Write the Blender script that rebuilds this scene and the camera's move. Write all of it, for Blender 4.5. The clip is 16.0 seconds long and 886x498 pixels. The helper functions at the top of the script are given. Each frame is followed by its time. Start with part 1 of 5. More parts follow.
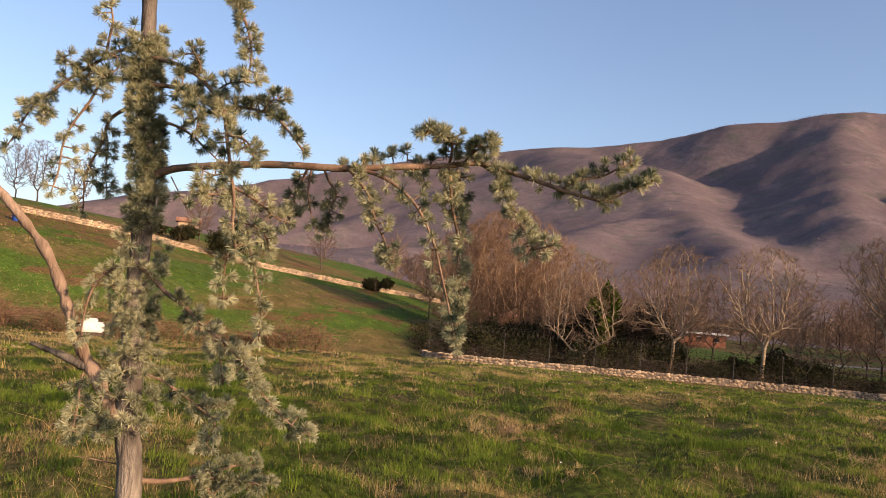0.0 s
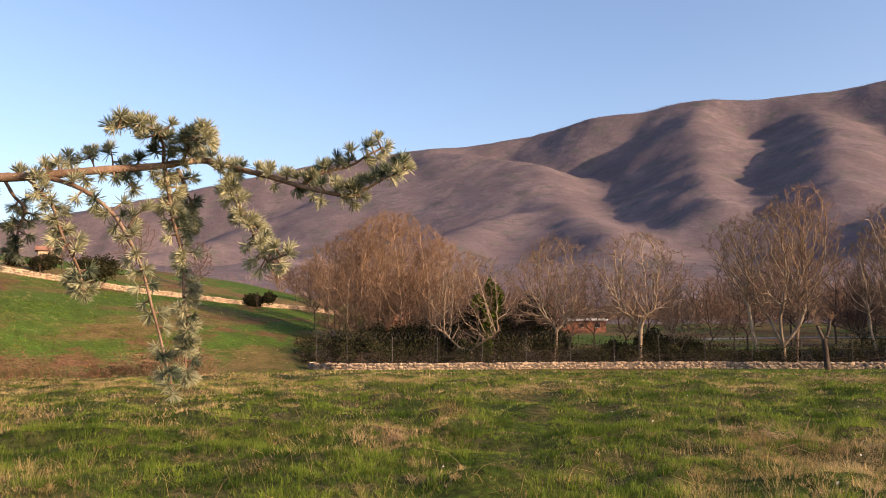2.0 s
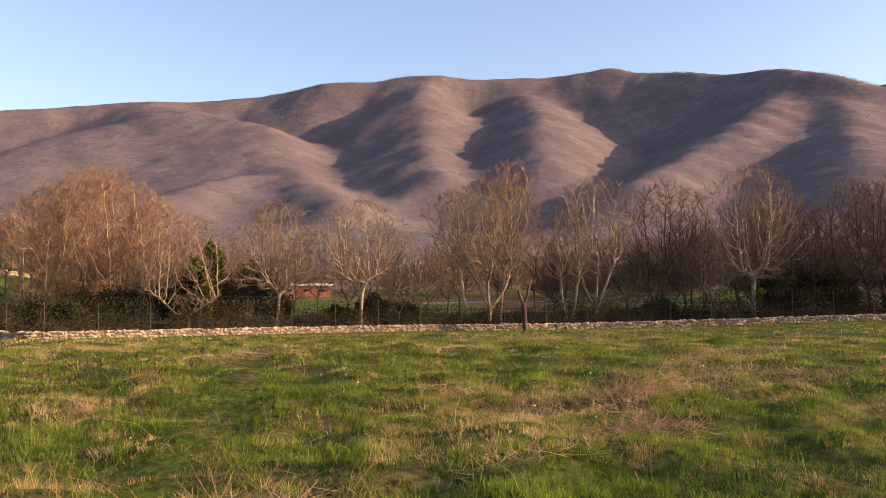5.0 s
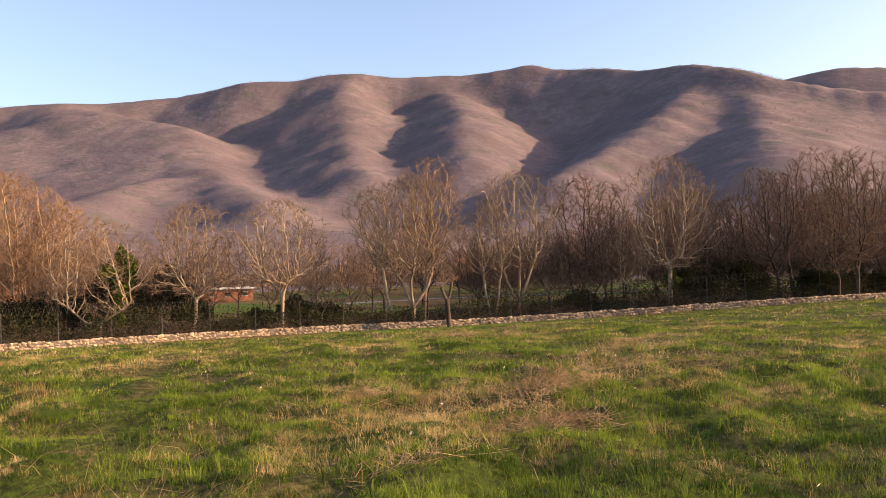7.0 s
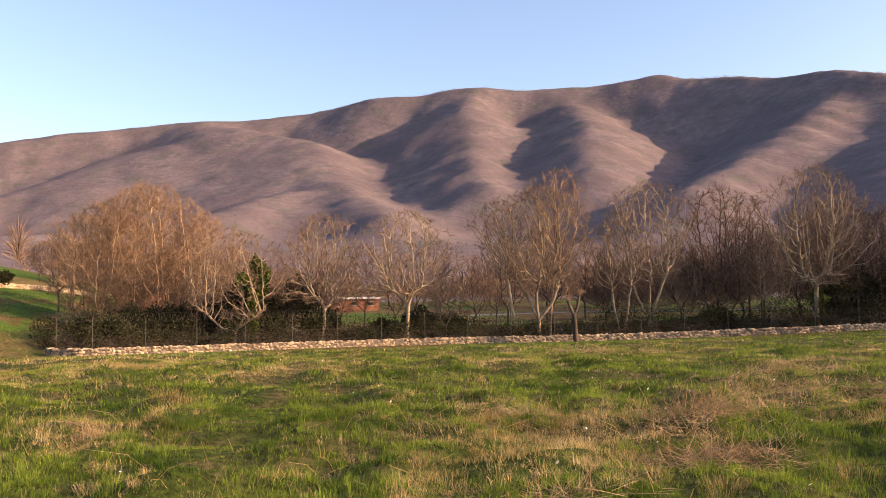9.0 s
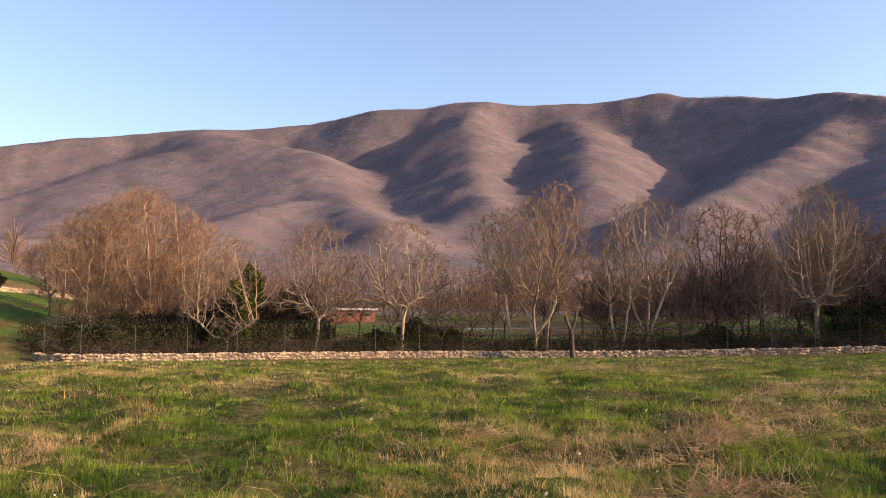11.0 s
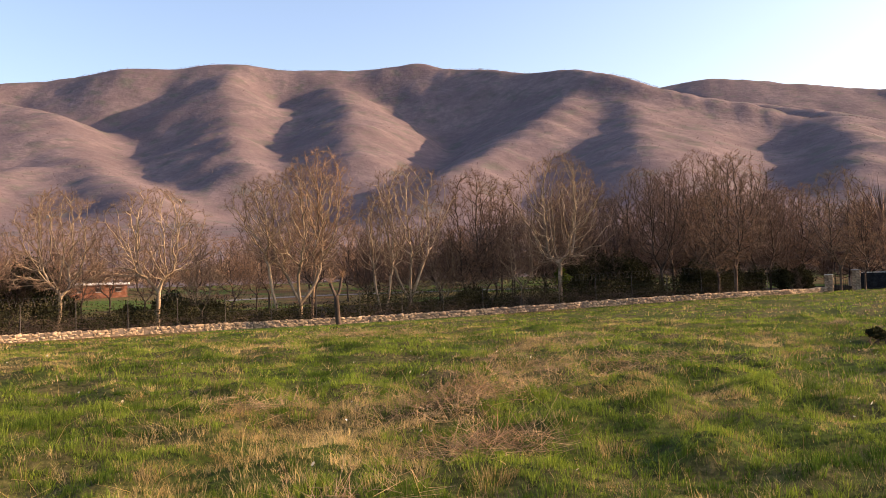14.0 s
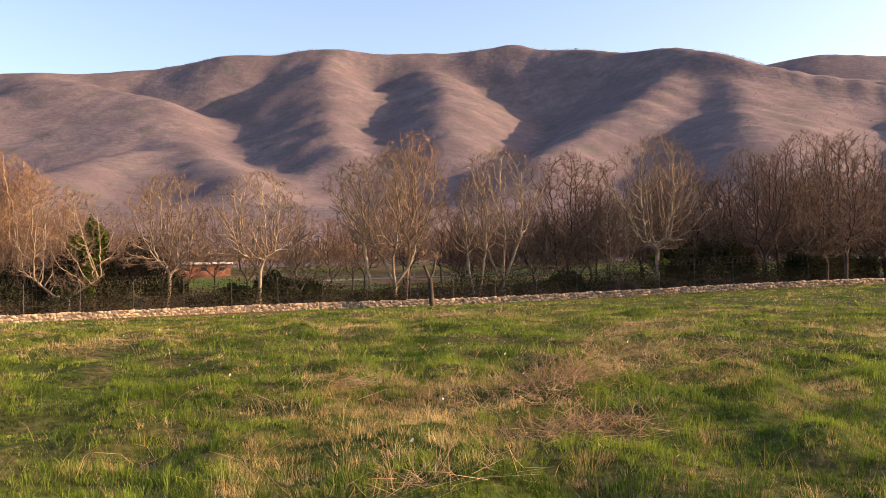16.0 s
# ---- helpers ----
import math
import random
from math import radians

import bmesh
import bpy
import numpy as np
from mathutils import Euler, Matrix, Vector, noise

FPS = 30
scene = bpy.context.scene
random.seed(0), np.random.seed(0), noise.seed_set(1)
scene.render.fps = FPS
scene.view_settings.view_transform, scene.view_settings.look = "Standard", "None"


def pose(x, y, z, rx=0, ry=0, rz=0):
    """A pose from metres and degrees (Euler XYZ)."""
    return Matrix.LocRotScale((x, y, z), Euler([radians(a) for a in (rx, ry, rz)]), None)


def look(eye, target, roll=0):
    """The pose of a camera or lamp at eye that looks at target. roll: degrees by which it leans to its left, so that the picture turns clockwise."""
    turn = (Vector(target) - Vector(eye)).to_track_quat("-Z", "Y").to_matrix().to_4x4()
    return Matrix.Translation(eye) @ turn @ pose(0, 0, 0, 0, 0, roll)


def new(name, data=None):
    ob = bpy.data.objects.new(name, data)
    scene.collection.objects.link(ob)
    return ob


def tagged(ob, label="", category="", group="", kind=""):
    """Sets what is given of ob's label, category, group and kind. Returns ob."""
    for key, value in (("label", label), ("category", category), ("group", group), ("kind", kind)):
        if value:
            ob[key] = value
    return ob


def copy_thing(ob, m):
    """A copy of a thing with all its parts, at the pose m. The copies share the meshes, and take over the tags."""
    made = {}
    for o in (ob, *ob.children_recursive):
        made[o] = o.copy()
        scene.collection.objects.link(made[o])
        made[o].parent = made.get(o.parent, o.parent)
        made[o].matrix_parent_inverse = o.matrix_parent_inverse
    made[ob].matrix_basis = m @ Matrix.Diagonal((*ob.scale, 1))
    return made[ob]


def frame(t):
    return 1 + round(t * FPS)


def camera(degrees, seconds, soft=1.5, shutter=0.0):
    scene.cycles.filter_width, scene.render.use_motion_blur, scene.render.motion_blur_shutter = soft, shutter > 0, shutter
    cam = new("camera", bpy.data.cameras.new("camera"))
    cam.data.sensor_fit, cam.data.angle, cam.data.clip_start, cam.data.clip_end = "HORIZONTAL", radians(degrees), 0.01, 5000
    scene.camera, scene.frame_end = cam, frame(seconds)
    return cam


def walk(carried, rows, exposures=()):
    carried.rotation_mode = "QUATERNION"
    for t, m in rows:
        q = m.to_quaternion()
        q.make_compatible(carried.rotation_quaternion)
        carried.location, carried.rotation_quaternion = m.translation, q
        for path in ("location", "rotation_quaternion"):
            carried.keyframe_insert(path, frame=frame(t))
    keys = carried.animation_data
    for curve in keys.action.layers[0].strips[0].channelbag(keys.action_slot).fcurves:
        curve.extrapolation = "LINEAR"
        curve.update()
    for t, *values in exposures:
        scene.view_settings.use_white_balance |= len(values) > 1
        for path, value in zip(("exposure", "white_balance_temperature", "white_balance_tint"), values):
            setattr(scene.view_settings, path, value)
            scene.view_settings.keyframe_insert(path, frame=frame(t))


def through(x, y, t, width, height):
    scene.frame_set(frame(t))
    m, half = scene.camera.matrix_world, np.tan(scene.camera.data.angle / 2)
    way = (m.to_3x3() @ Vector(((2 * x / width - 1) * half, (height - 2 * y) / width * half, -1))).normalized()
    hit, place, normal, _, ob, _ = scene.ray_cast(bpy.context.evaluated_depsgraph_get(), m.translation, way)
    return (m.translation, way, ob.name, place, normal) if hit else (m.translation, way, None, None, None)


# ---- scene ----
cam = camera(58.1, 16.0, soft=0.9)
PATH = [
    (0, (-0.075, -0.747, 1.698), (-0.081, 1.247, 1.848), 4.7),
    (0.5, (-0.064, -0.75, 1.689), (0.008, 1.244, 1.835), 4.7),
    (1, (0.011, -0.671, 1.714), (0.243, 1.308, 1.885), 3.8),
    (1.5, (0.092, -0.576, 1.726), (0.392, 1.393, 1.914), 2.1),
    (2, (0.132, -0.544, 1.728), (0.416, 1.428, 1.9), -0.4),
    (2.5, (0.104, -0.472, 1.746), (0.341, 1.508, 1.894), -0.0),
    (3, (0.104, -0.448, 1.72), (0.354, 1.534, 1.826), 1.4),
    (3.5, (0.175, -0.359, 1.732), (0.568, 1.602, 1.783), 0.2),
    (4, (0.322, -0.443, 1.727), (0.826, 1.492, 1.769), 0.1),
    (4.5, (0.368, -0.584, 1.719), (1.022, 1.305, 1.789), -0.6),
    (5, (0.394, -0.584, 1.715), (1.319, 1.188, 1.797), -0.1),
    (5.2, (0.413, -0.532, 1.724), (1.423, 1.192, 1.816), 0.2),
    (7.3, (0.918, -0.367, 1.678), (2.008, 1.308, 1.746), -2.1),
    (7.5, (0.932, -0.307, 1.689), (2.017, 1.373, 1.741), -2.4),
    (8, (0.941, -0.054, 1.694), (1.865, 1.72, 1.735), -1.8),
    (8.2, (0.964, 0.025, 1.684), (1.798, 1.842, 1.734), -1.1),
    (10.3, (1.292, 0.79, 1.642), (2.102, 2.609, 1.828), -0.5),
    (10.5, (1.36, 0.825, 1.63), (2.175, 2.641, 1.818), 0.3),
    (11, (1.481, 0.948, 1.636), (2.297, 2.768, 1.782), 0.3),
    (11.5, (1.489, 1.066, 1.653), (2.41, 2.838, 1.756), -0.3),
    (12, (1.511, 1.102, 1.639), (2.619, 2.765, 1.729), 0.2),
    (12.5, (1.55, 1.068, 1.637), (2.795, 2.63, 1.721), -0.6),
    (13, (1.585, 1.062, 1.632), (2.915, 2.555, 1.696), -1.5),
    (13.5, (1.571, 1.067, 1.632), (2.898, 2.563, 1.688), -1.6),
    (14, (1.578, 1.076, 1.629), (2.888, 2.586, 1.687), -1.6),
    (14.5, (1.569, 1.061, 1.633), (2.875, 2.575, 1.689), -1.8),
    (15, (1.58, 1.065, 1.625), (2.879, 2.586, 1.675), -1.8),
    (15.5, (1.561, 1.066, 1.616), (2.808, 2.63, 1.655), -1.0),
    (16, (1.521, 1.084, 1.619), (2.647, 2.737, 1.639), -1.0),
]
walk(cam, [(t, look(*m)) for t, *m in PATH], [(0.0, 0.6, 6500, 10), (1.0, 0.76, 6450, 10), (2.0, 0.85, 6400, 10), (3.0, 0.8, 6500, 10), (4.0, 1.08, 6950, 11), (5.0, 1.1, 6900, 11),
      (8.0, 1.32, 7100, 11), (10.5, 1.12, 6450, 10), (11.0, 1.1, 6450, 10), (12.0, 1.2, 6800, 10), (13.0, 1.4, 6900, 10), (13.5, 1.28, 6950, 11), (16.0, 1.3, 7000, 11)])

# ---- world and sun ----
SUN_AZ, SUN_EL = -126.0, 16.0      # degrees, counted like the camera's yaw
world = bpy.data.worlds.new("world")
scene.world = world
world.use_nodes = True
wn = world.node_tree.nodes
sky = wn.new("ShaderNodeTexSky")
sky.sky_type = "NISHITA"
sky.sun_disc = False
sky.sun_elevation = radians(SUN_EL)
sky.sun_rotation = radians(-SUN_AZ)
sky.altitude = 400
sky.air_density, sky.dust_density, sky.ozone_density = 1.0, 2.6, 2.2
wn["Background"].inputs["Strength"].default_value = 0.15
tint = wn.new("ShaderNodeMix")
tint.data_type, tint.blend_type = "RGBA", "MULTIPLY"
tint.inputs[0].default_value = 1.0
tint.inputs[7].default_value = (1.14, 1.0, 1.01, 1)
world.node_tree.links.new(sky.outputs[0], tint.inputs[6])
world.node_tree.links.new(tint.outputs[2], wn["Background"].inputs["Color"])
sun = new("sun", bpy.data.lights.new("sun", "SUN"))
sun.data.energy, sun.data.angle, sun.data.color = 5.0, radians(0.6), (1.0, 0.70, 0.46)
a, e = radians(SUN_AZ), radians(SUN_EL)
sun.matrix_world = look((0, 0, 0), (math.sin(a) * math.cos(e), -math.cos(a) * math.cos(e), -math.sin(e)))
sun.location = (0, 0, 60)

# ---- materials ----


class Mat:
    """A small builder for node materials."""

    def __init__(self, name, rough=0.9, spec=0.04):
        self.m = bpy.data.materials.new(name)
        self.m.use_nodes = True
        self.t = self.m.node_tree
        self.b = self.t.nodes["Principled BSDF"]
        self.b.inputs["Roughness"].default_value = rough
        self.b.inputs["Specular IOR Level"].default_value = spec
        self.co = self.node("ShaderNodeTexCoord").outputs["Object"]

    def node(self, kind, **inputs):
        n = self.t.nodes.new(kind)
        for k, v in inputs.items():
            n.inputs[k].default_value = v
        return n

    def link(self, a, b):
        self.t.links.new(a, b)

    def noise(self, scale, detail=4, rough=0.6, stretch=None):
        n = self.node("ShaderNodeTexNoise", Scale=scale, Detail=detail, Roughness=rough)
        src = self.co
        if stretch:
            mp = self.node("ShaderNodeMapping", Scale=stretch)
            self.link(src, mp.inputs["Vector"])
            src = mp.outputs[0]
        self.link(src, n.inputs["Vector"])
        return n.outputs["Fac"]

    def ramp(self, fac, stops):
        r = self.node("ShaderNodeValToRGB").color_ramp
        n = self.t.nodes[-1]
        while len(r.elements) < len(stops):
            r.elements.new(0.5)
        for el, (p, c) in zip(r.elements, stops):
            el.position = p
            el.color = (*c, 1)
        self.link(fac, n.inputs["Fac"])
        return n.outputs["Color"]

    def mix(self, fac, a, b, mode="MIX"):
        n = self.t.nodes.new("ShaderNodeMix")
        n.data_type, n.blend_type = "RGBA", mode
        for sock, v in ((n.inputs[0], fac), (n.inputs[6], a), (n.inputs[7], b)):
            if isinstance(v, (int, float)):
                sock.default_value = v
            elif isinstance(v, tuple):
                sock.default_value = (*v, 1)
            else:
                self.link(v, sock)
        return n.outputs[2]

    def step(self, fac, lo, hi):
        n = self.node("ShaderNodeMapRange")
        n.interpolation_type = "SMOOTHSTEP"
        n.inputs["From Min"].default_value, n.inputs["From Max"].default_value = lo, hi
        self.link(fac, n.inputs["Value"])
        return n.outputs[0]

    def attr(self, name):
        n = self.node("ShaderNodeAttribute")
        n.attribute_name = name
        return n.outputs["Fac"]

    def island(self):
        return self.node("ShaderNodeNewGeometry").outputs["Random Per Island"]

    def rand(self):
        return self.node("ShaderNodeObjectInfo").outputs["Random"]

    def color(self, c):
        self.link(c, self.b.inputs["Base Color"])
        return self

    def bump(self, h, strength=0.5, dist=0.02):
        n = self.node("ShaderNodeBump", Strength=strength, Distance=dist)
        self.link(h, n.inputs["Height"])
        self.link(n.outputs[0], self.b.inputs["Normal"])
        return self


def two_tone(name, dark, light, scale, fine=6.0, rough=0.9, bump=0.4, dist=0.02, vary=None, stretch=None):
    """Two colours mixed by a coarse and a fine noise, with relief; vary adds a shift for each object or island."""
    m = Mat(name, rough)
    n1, n2 = m.noise(scale, 3, stretch=stretch), m.noise(scale * fine, 5, stretch=stretch)
    c = m.mix(m.step(n1, 0.35, 0.65), dark, light)
    c = m.mix(m.step(n2, 0.3, 0.75), m.mix(0.55, c, dark), c)
    if vary:
        v = m.rand() if vary == "object" else m.island()
        c = m.mix(0.75, c, m.ramp(v, [(0, (0.62, 0.62, 0.62)), (0.5, (1, 1, 1)), (1, (1.25, 1.2, 1.1))]), "MULTIPLY")
    return m.color(c).bump(n2, bump, dist).m

# ---- mesh helpers ----


def mesh_from(name, verts, faces, mat=None, smooth=False, sizes=None):
    """A mesh from arrays; faces is (n, 3) or (n, 4), or a flat list of corners with the faces' sizes."""
    me = bpy.data.meshes.new(name)
    verts = np.asarray(verts, dtype=np.float32)
    faces = np.asarray(faces, dtype=np.int32)
    if sizes is None:
        sizes = np.full(len(faces), faces.shape[1], dtype=np.int32)
    flat = faces.ravel()
    me.vertices.add(len(verts))
    me.vertices.foreach_set("co", verts.ravel())
    me.loops.add(len(flat))
    me.loops.foreach_set("vertex_index", flat)
    me.polygons.add(len(sizes))
    starts = np.concatenate(([0], np.cumsum(sizes)[:-1])).astype(np.int32)
    me.polygons.foreach_set("loop_start", starts)
    if smooth:
        me.polygons.foreach_set("use_smooth", np.ones(len(sizes), dtype=bool))
    me.update(calc_edges=True)
    if mat:
        me.materials.append(mat)
    return me


def part(name, me, parent=None, label=""):
    if isinstance(me, bmesh.types.BMesh):
        m = bpy.data.meshes.new(name)
        me.to_mesh(m)
        me.free()
        me = m
    ob = new(name, me)
    if parent:
        ob.parent = parent
    return tagged(ob, label)


def tubes(segs, sides):
    """Closed tapered tubes. segs: arrays p0, p1, r0, r1 of one tube piece each."""
    p0, p1, r0, r1 = [np.asarray(s, dtype=float) for s in segs]
    n = len(p0)
    d = p1 - p0
    d /= np.linalg.norm(d, axis=1)[:, None] + 1e-9
    ref = np.where(np.abs(d[:, 2:3]) > 0.9, [[1.0, 0, 0]], [[0, 0, 1.0]])
    u = np.cross(d, ref)
    u /= np.linalg.norm(u, axis=1)[:, None]
    w = np.cross(d, u)
    ang = np.arange(sides) * 2 * np.pi / sides
    ring = u[:, None] * np.cos(ang)[None, :, None] + w[:, None] * np.sin(ang)[None, :, None]
    v = np.concatenate([p0[:, None] + ring * r0[:, None, None], p1[:, None] + ring * r1[:, None, None]], 1)
    k = np.arange(sides)
    k2 = (k + 1) % sides
    f = np.stack([k, k2, k2 + sides, k + sides], 1)
    return v.reshape(-1, 3), (f[None] + (np.arange(n) * 2 * sides)[:, None, None]).reshape(-1, 4)


def ribbons(segs, rng):
    """Flat thin strips for the finest twigs, turned at random about their length."""
    p0, p1, r0, r1 = [np.asarray(s, dtype=float) for s in segs]
    u = np.cross(p1 - p0, rng.normal(0, 1, p0.shape))
    u /= np.linalg.norm(u, axis=1)[:, None] + 1e-9
    v = np.stack([p0 - u * r0[:, None], p0 + u * r0[:, None], p1], 1).reshape(-1, 3)
    return v, np.arange(len(v)).reshape(-1, 3)


def rope(pts, radii, sides=8, cap=True):
    """One tapered tube along a polyline, with caps."""
    pts = [Vector(p) for p in pts]
    vs, fs = [], []
    for i, p in enumerate(pts):
        d = (pts[min(i + 1, len(pts) - 1)] - pts[max(i - 1, 0)]).normalized()
        ref = Vector((0, 0, 1)) if abs(d.z) < 0.85 else Vector((1, 0.2, 0))
        u = d.cross(ref).normalized()
        w = d.cross(u)
        for k in range(sides):
            t = 2 * math.pi * k / sides
            vs.append(p + (u * math.cos(t) + w * math.sin(t)) * radii[i])
    for i in range(len(pts) - 1):
        for k in range(sides):
            a, b = i * sides + k, i * sides + (k + 1) % sides
            fs.append((a, b, b + sides, a + sides))
    flat = [i for f in fs for i in f]
    sizes = [4] * len(fs)
    if cap:
        flat += list(range(sides))[::-1] + [len(vs) - sides + k for k in range(sides)]
        sizes += [sides, sides]
    return np.array([tuple(v) for v in vs]), np.array(flat), np.array(sizes)


def joined(pieces):
    """Joins (verts, quads or tris) arrays of one face size."""
    vs, fs, o = [], [], 0
    for v, f in pieces:
        vs.append(v)
        fs.append(f + o)
        o += len(v)
    return np.concatenate(vs), np.concatenate(fs)


def spline(pts, n):
    """A smooth curve through points (Catmull-Rom), n steps a stretch."""
    p = [Vector(q) for q in pts]
    p = [p[0] * 2 - p[1]] + p + [p[-1] * 2 - p[-2]]
    out = []
    for i in range(1, len(p) - 2):
        for k in range(n):
            t = k / n
            out.append(0.5 * ((2 * p[i]) + (p[i + 1] - p[i - 1]) * t + (2 * p[i - 1] - 5 * p[i] + 4 * p[i + 1] - p[i + 2]) * t * t
                              + (3 * p[i] - p[i - 1] - 3 * p[i + 1] + p[i + 2]) * t ** 3))
    out.append(p[-2])
    return out


# ---- lie of the land ----


def smooth(x, lo, hi):
    t = np.clip((x - lo) / (hi - lo), 0, 1)
    return t * t * (3 - 2 * t)


def soft_max(a, b, k):
    h = np.clip(0.5 + 0.5 * (a - b) / k, 0, 1)
    return b + (a - b) * h + k * h * (1 - h)


def waves(x, y, size, seed, octaves=3):
    """Cheap smooth noise from sums of sines, about -1 to 1."""
    rng = np.random.RandomState(seed)
    out, amp, tot = 0, 1.0, 0
    for o in range(octaves):
        s = 0
        for k in range(5):
            th, ph = rng.uniform(0, 2 * np.pi), rng.uniform(0, 2 * np.pi)
            f = 2 * np.pi / size * rng.uniform(0.6, 1.5) * 2 ** o
            s = s + np.sin((x * np.cos(th) + y * np.sin(th)) * f + ph + 1.3 * np.sin((x * np.sin(th) - y * np.cos(th)) * f * 0.6 + ph * 2))
        out, tot, amp = out + s * 0.38 * amp, tot + amp, amp * 0.5
    return out / tot


def polar(az, r):
    return -math.sin(radians(az)) * r, math.cos(radians(az)) * r


# crests of the mountain: azimuth, elevation in degrees and range in metres along each
CRESTS = [
    ([(30, 4.0, 3300), (19.6, 6.5, 3260), (12.3, 8.2, 3220), (3.5, 10.4, 3160), (-4.2, 11.75, 3100), (-10.5, 12.4, 3040), (-14.2, 12.9, 3000), (-16.7, 13.5, 2960),
      (-19.3, 14.0, 2920), (-22.5, 14.2, 2880), (-26.2, 14.75, 2850), (-30.8, 14.35, 2850), (-39.7, 14.7, 2840)], 0.85),
    ([(4, 4.2, 1300), (-6, 5.6, 1500), (-13, 7.6, 1850)], 0.45),
    ([(14, 4.0, 2000), (8, 5.6, 2250), (1.5, 8.0, 2500), (-6.8, 11.2, 2750)], 0.5),
    ([(-39.7, 14.7, 2840), (-43.8, 14.35, 2700), (-47, 13.9, 2570), (-50.6, 13.9, 2450), (-53.8, 13.2, 2330), (-56.8, 12.2, 2260), (-63, 10.4, 2200), (-70, 8.0, 2150),
      (-85, 5, 2600)], 0.8),
    ([(-54, 12.0, 3900), (-57.5, 12.4, 3900), (-60.5, 12.5, 3900), (-66.1, 11.5, 3900), (-70.2, 10.7, 3900), (-85, 8, 3900)], 0.5),
    ([(-8, 12.0, 3000), (-11, 11.6, 2700), (-14.6, 11.0, 2450), (-16.8, 8.2, 1950), (-20.3, 6.0, 1450)], 0.5),
    ([(-26.1, 14.0, 2700), (-26.1, 11.3, 2250), (-27.2, 8.2, 1700)], 0.62),
    ([(-33.4, 13.3, 2650), (-34.5, 12.2, 2300), (-34.7, 8.7, 1700)], 0.62),
    ([(-50.8, 13.2, 2450), (-49.4, 11.8, 2100), (-45.9, 9.5, 1700), (-41.6, 7.2, 1350)], 0.62),
    ([(-53.8, 12.2, 2350), (-54.6, 10.6, 1950), (-55.6, 7.6, 1400)], 0.5),
    ([(-61.2, 11.0, 2900), (-66, 10.0, 2500), (-67.9, 9.0, 2000), (-68.4, 5.7, 1400)], 0.5),
]


def mountain_z(x, y):
    z = np.full(np.shape(x), -400.0)
    wx, wy = x + 22 * waves(x, y, 600, 5), y + 22 * waves(x, y, 600, 6)
    for pts, slope in CRESTS:
        P = [(*polar(a, r), 1.6 + r * math.tan(radians(el))) for a, el, r in pts]
        P = [tuple(v) for v in spline(P, 4)]
        best = np.full(np.shape(x), -400.0)
        for (x0, y0, z0), (x1, y1, z1) in zip(P, P[1:]):
            l2 = (x1 - x0) ** 2 + (y1 - y0) ** 2
            t = np.clip(((wx - x0) * (x1 - x0) + (wy - y0) * (y1 - y0)) / l2, 0, 1)
            d = np.hypot(wx - x0 - t * (x1 - x0), wy - y0 - t * (y1 - y0))
            d = np.sqrt(d * d + 45 ** 2) - 45
            best = np.maximum(best, z0 + t * (z1 - z0) - slope * d)
        z = soft_max(z, best, 40)
    return z - 6


def ground_z(x, y):
    """Height of the land at x, y."""
    x, y = np.asarray(x, float), np.asarray(y, float)
    r = np.hypot(x, y)
    s = 0.25 * np.maximum(x, 0) - 0.1 * np.minimum(x, 0) + 0.97 * y                    # runs from the camera to the wall
    field = -1.75 * smooth(s, 16, 58) + (0.05 * waves(x, y, 9, 1, 2) + 0.07 * waves(x, y, 2.6, 12, 1)) * smooth(50 - s, 0, 10)
    field = field + 0.06 * waves(x, y, 1.25, 15, 1) * smooth(24 - r, 0, 12)
    field = field + 0.45 * smooth(x, 30, 60) * smooth(s, 10, 40)
    field = field + 0.7 * smooth(s, 62, 150)
    hill = 1.5 - 0.22 * (x - 2) + 0.08 * (y - 95)
    hill = 10 - soft_max(10 - hill, 0 * hill, 3.0)
    hill = hill - 5 * (1 - smooth(r, 34, 62)) - 8 * smooth(r, 110, 260) + 0.25 * waves(x, y, 30, 2, 2)
    z = soft_max(field, hill, 1.2)
    if np.max(r) <= 200:
        return z
    far = mountain_z(x, y) + 2.5 * waves(x, y, 300, 3, 2) * smooth(r, 600, 1300)
    base = z + 90 * smooth(r, 350, 1500)
    return np.where(r > 200, soft_max(base, far, 30), z)


def gz(x, y):
    return float(ground_z(x, y))


az = np.radians(np.concatenate([np.arange(180, 40, -4.0), np.arange(40, -80, -0.28), np.arange(-80, -180, -4.0)]))
rr = np.concatenate([[0.0], np.geomspace(0.8, 70, 110), np.geomspace(73, 900, 60), np.arange(925, 3200, 26), np.arange(3250, 4700, 60)])
A, Rr = np.meshgrid(az, rr)
gx, gy = -np.sin(A) * Rr, np.cos(A) * Rr
gv = np.stack([gx, gy, ground_z(gx, gy)], -1).reshape(-1, 3)
na, nr = len(az), len(rr)
i, j = np.meshgrid(np.arange(nr - 1), np.arange(na), indexing="ij")
j2 = (j + 1) % na
gf = np.stack([i * na + j, i * na + j2, (i + 1) * na + j2, (i + 1) * na + j], -1).reshape(-1, 4)
gf = gf[:, ::-1]

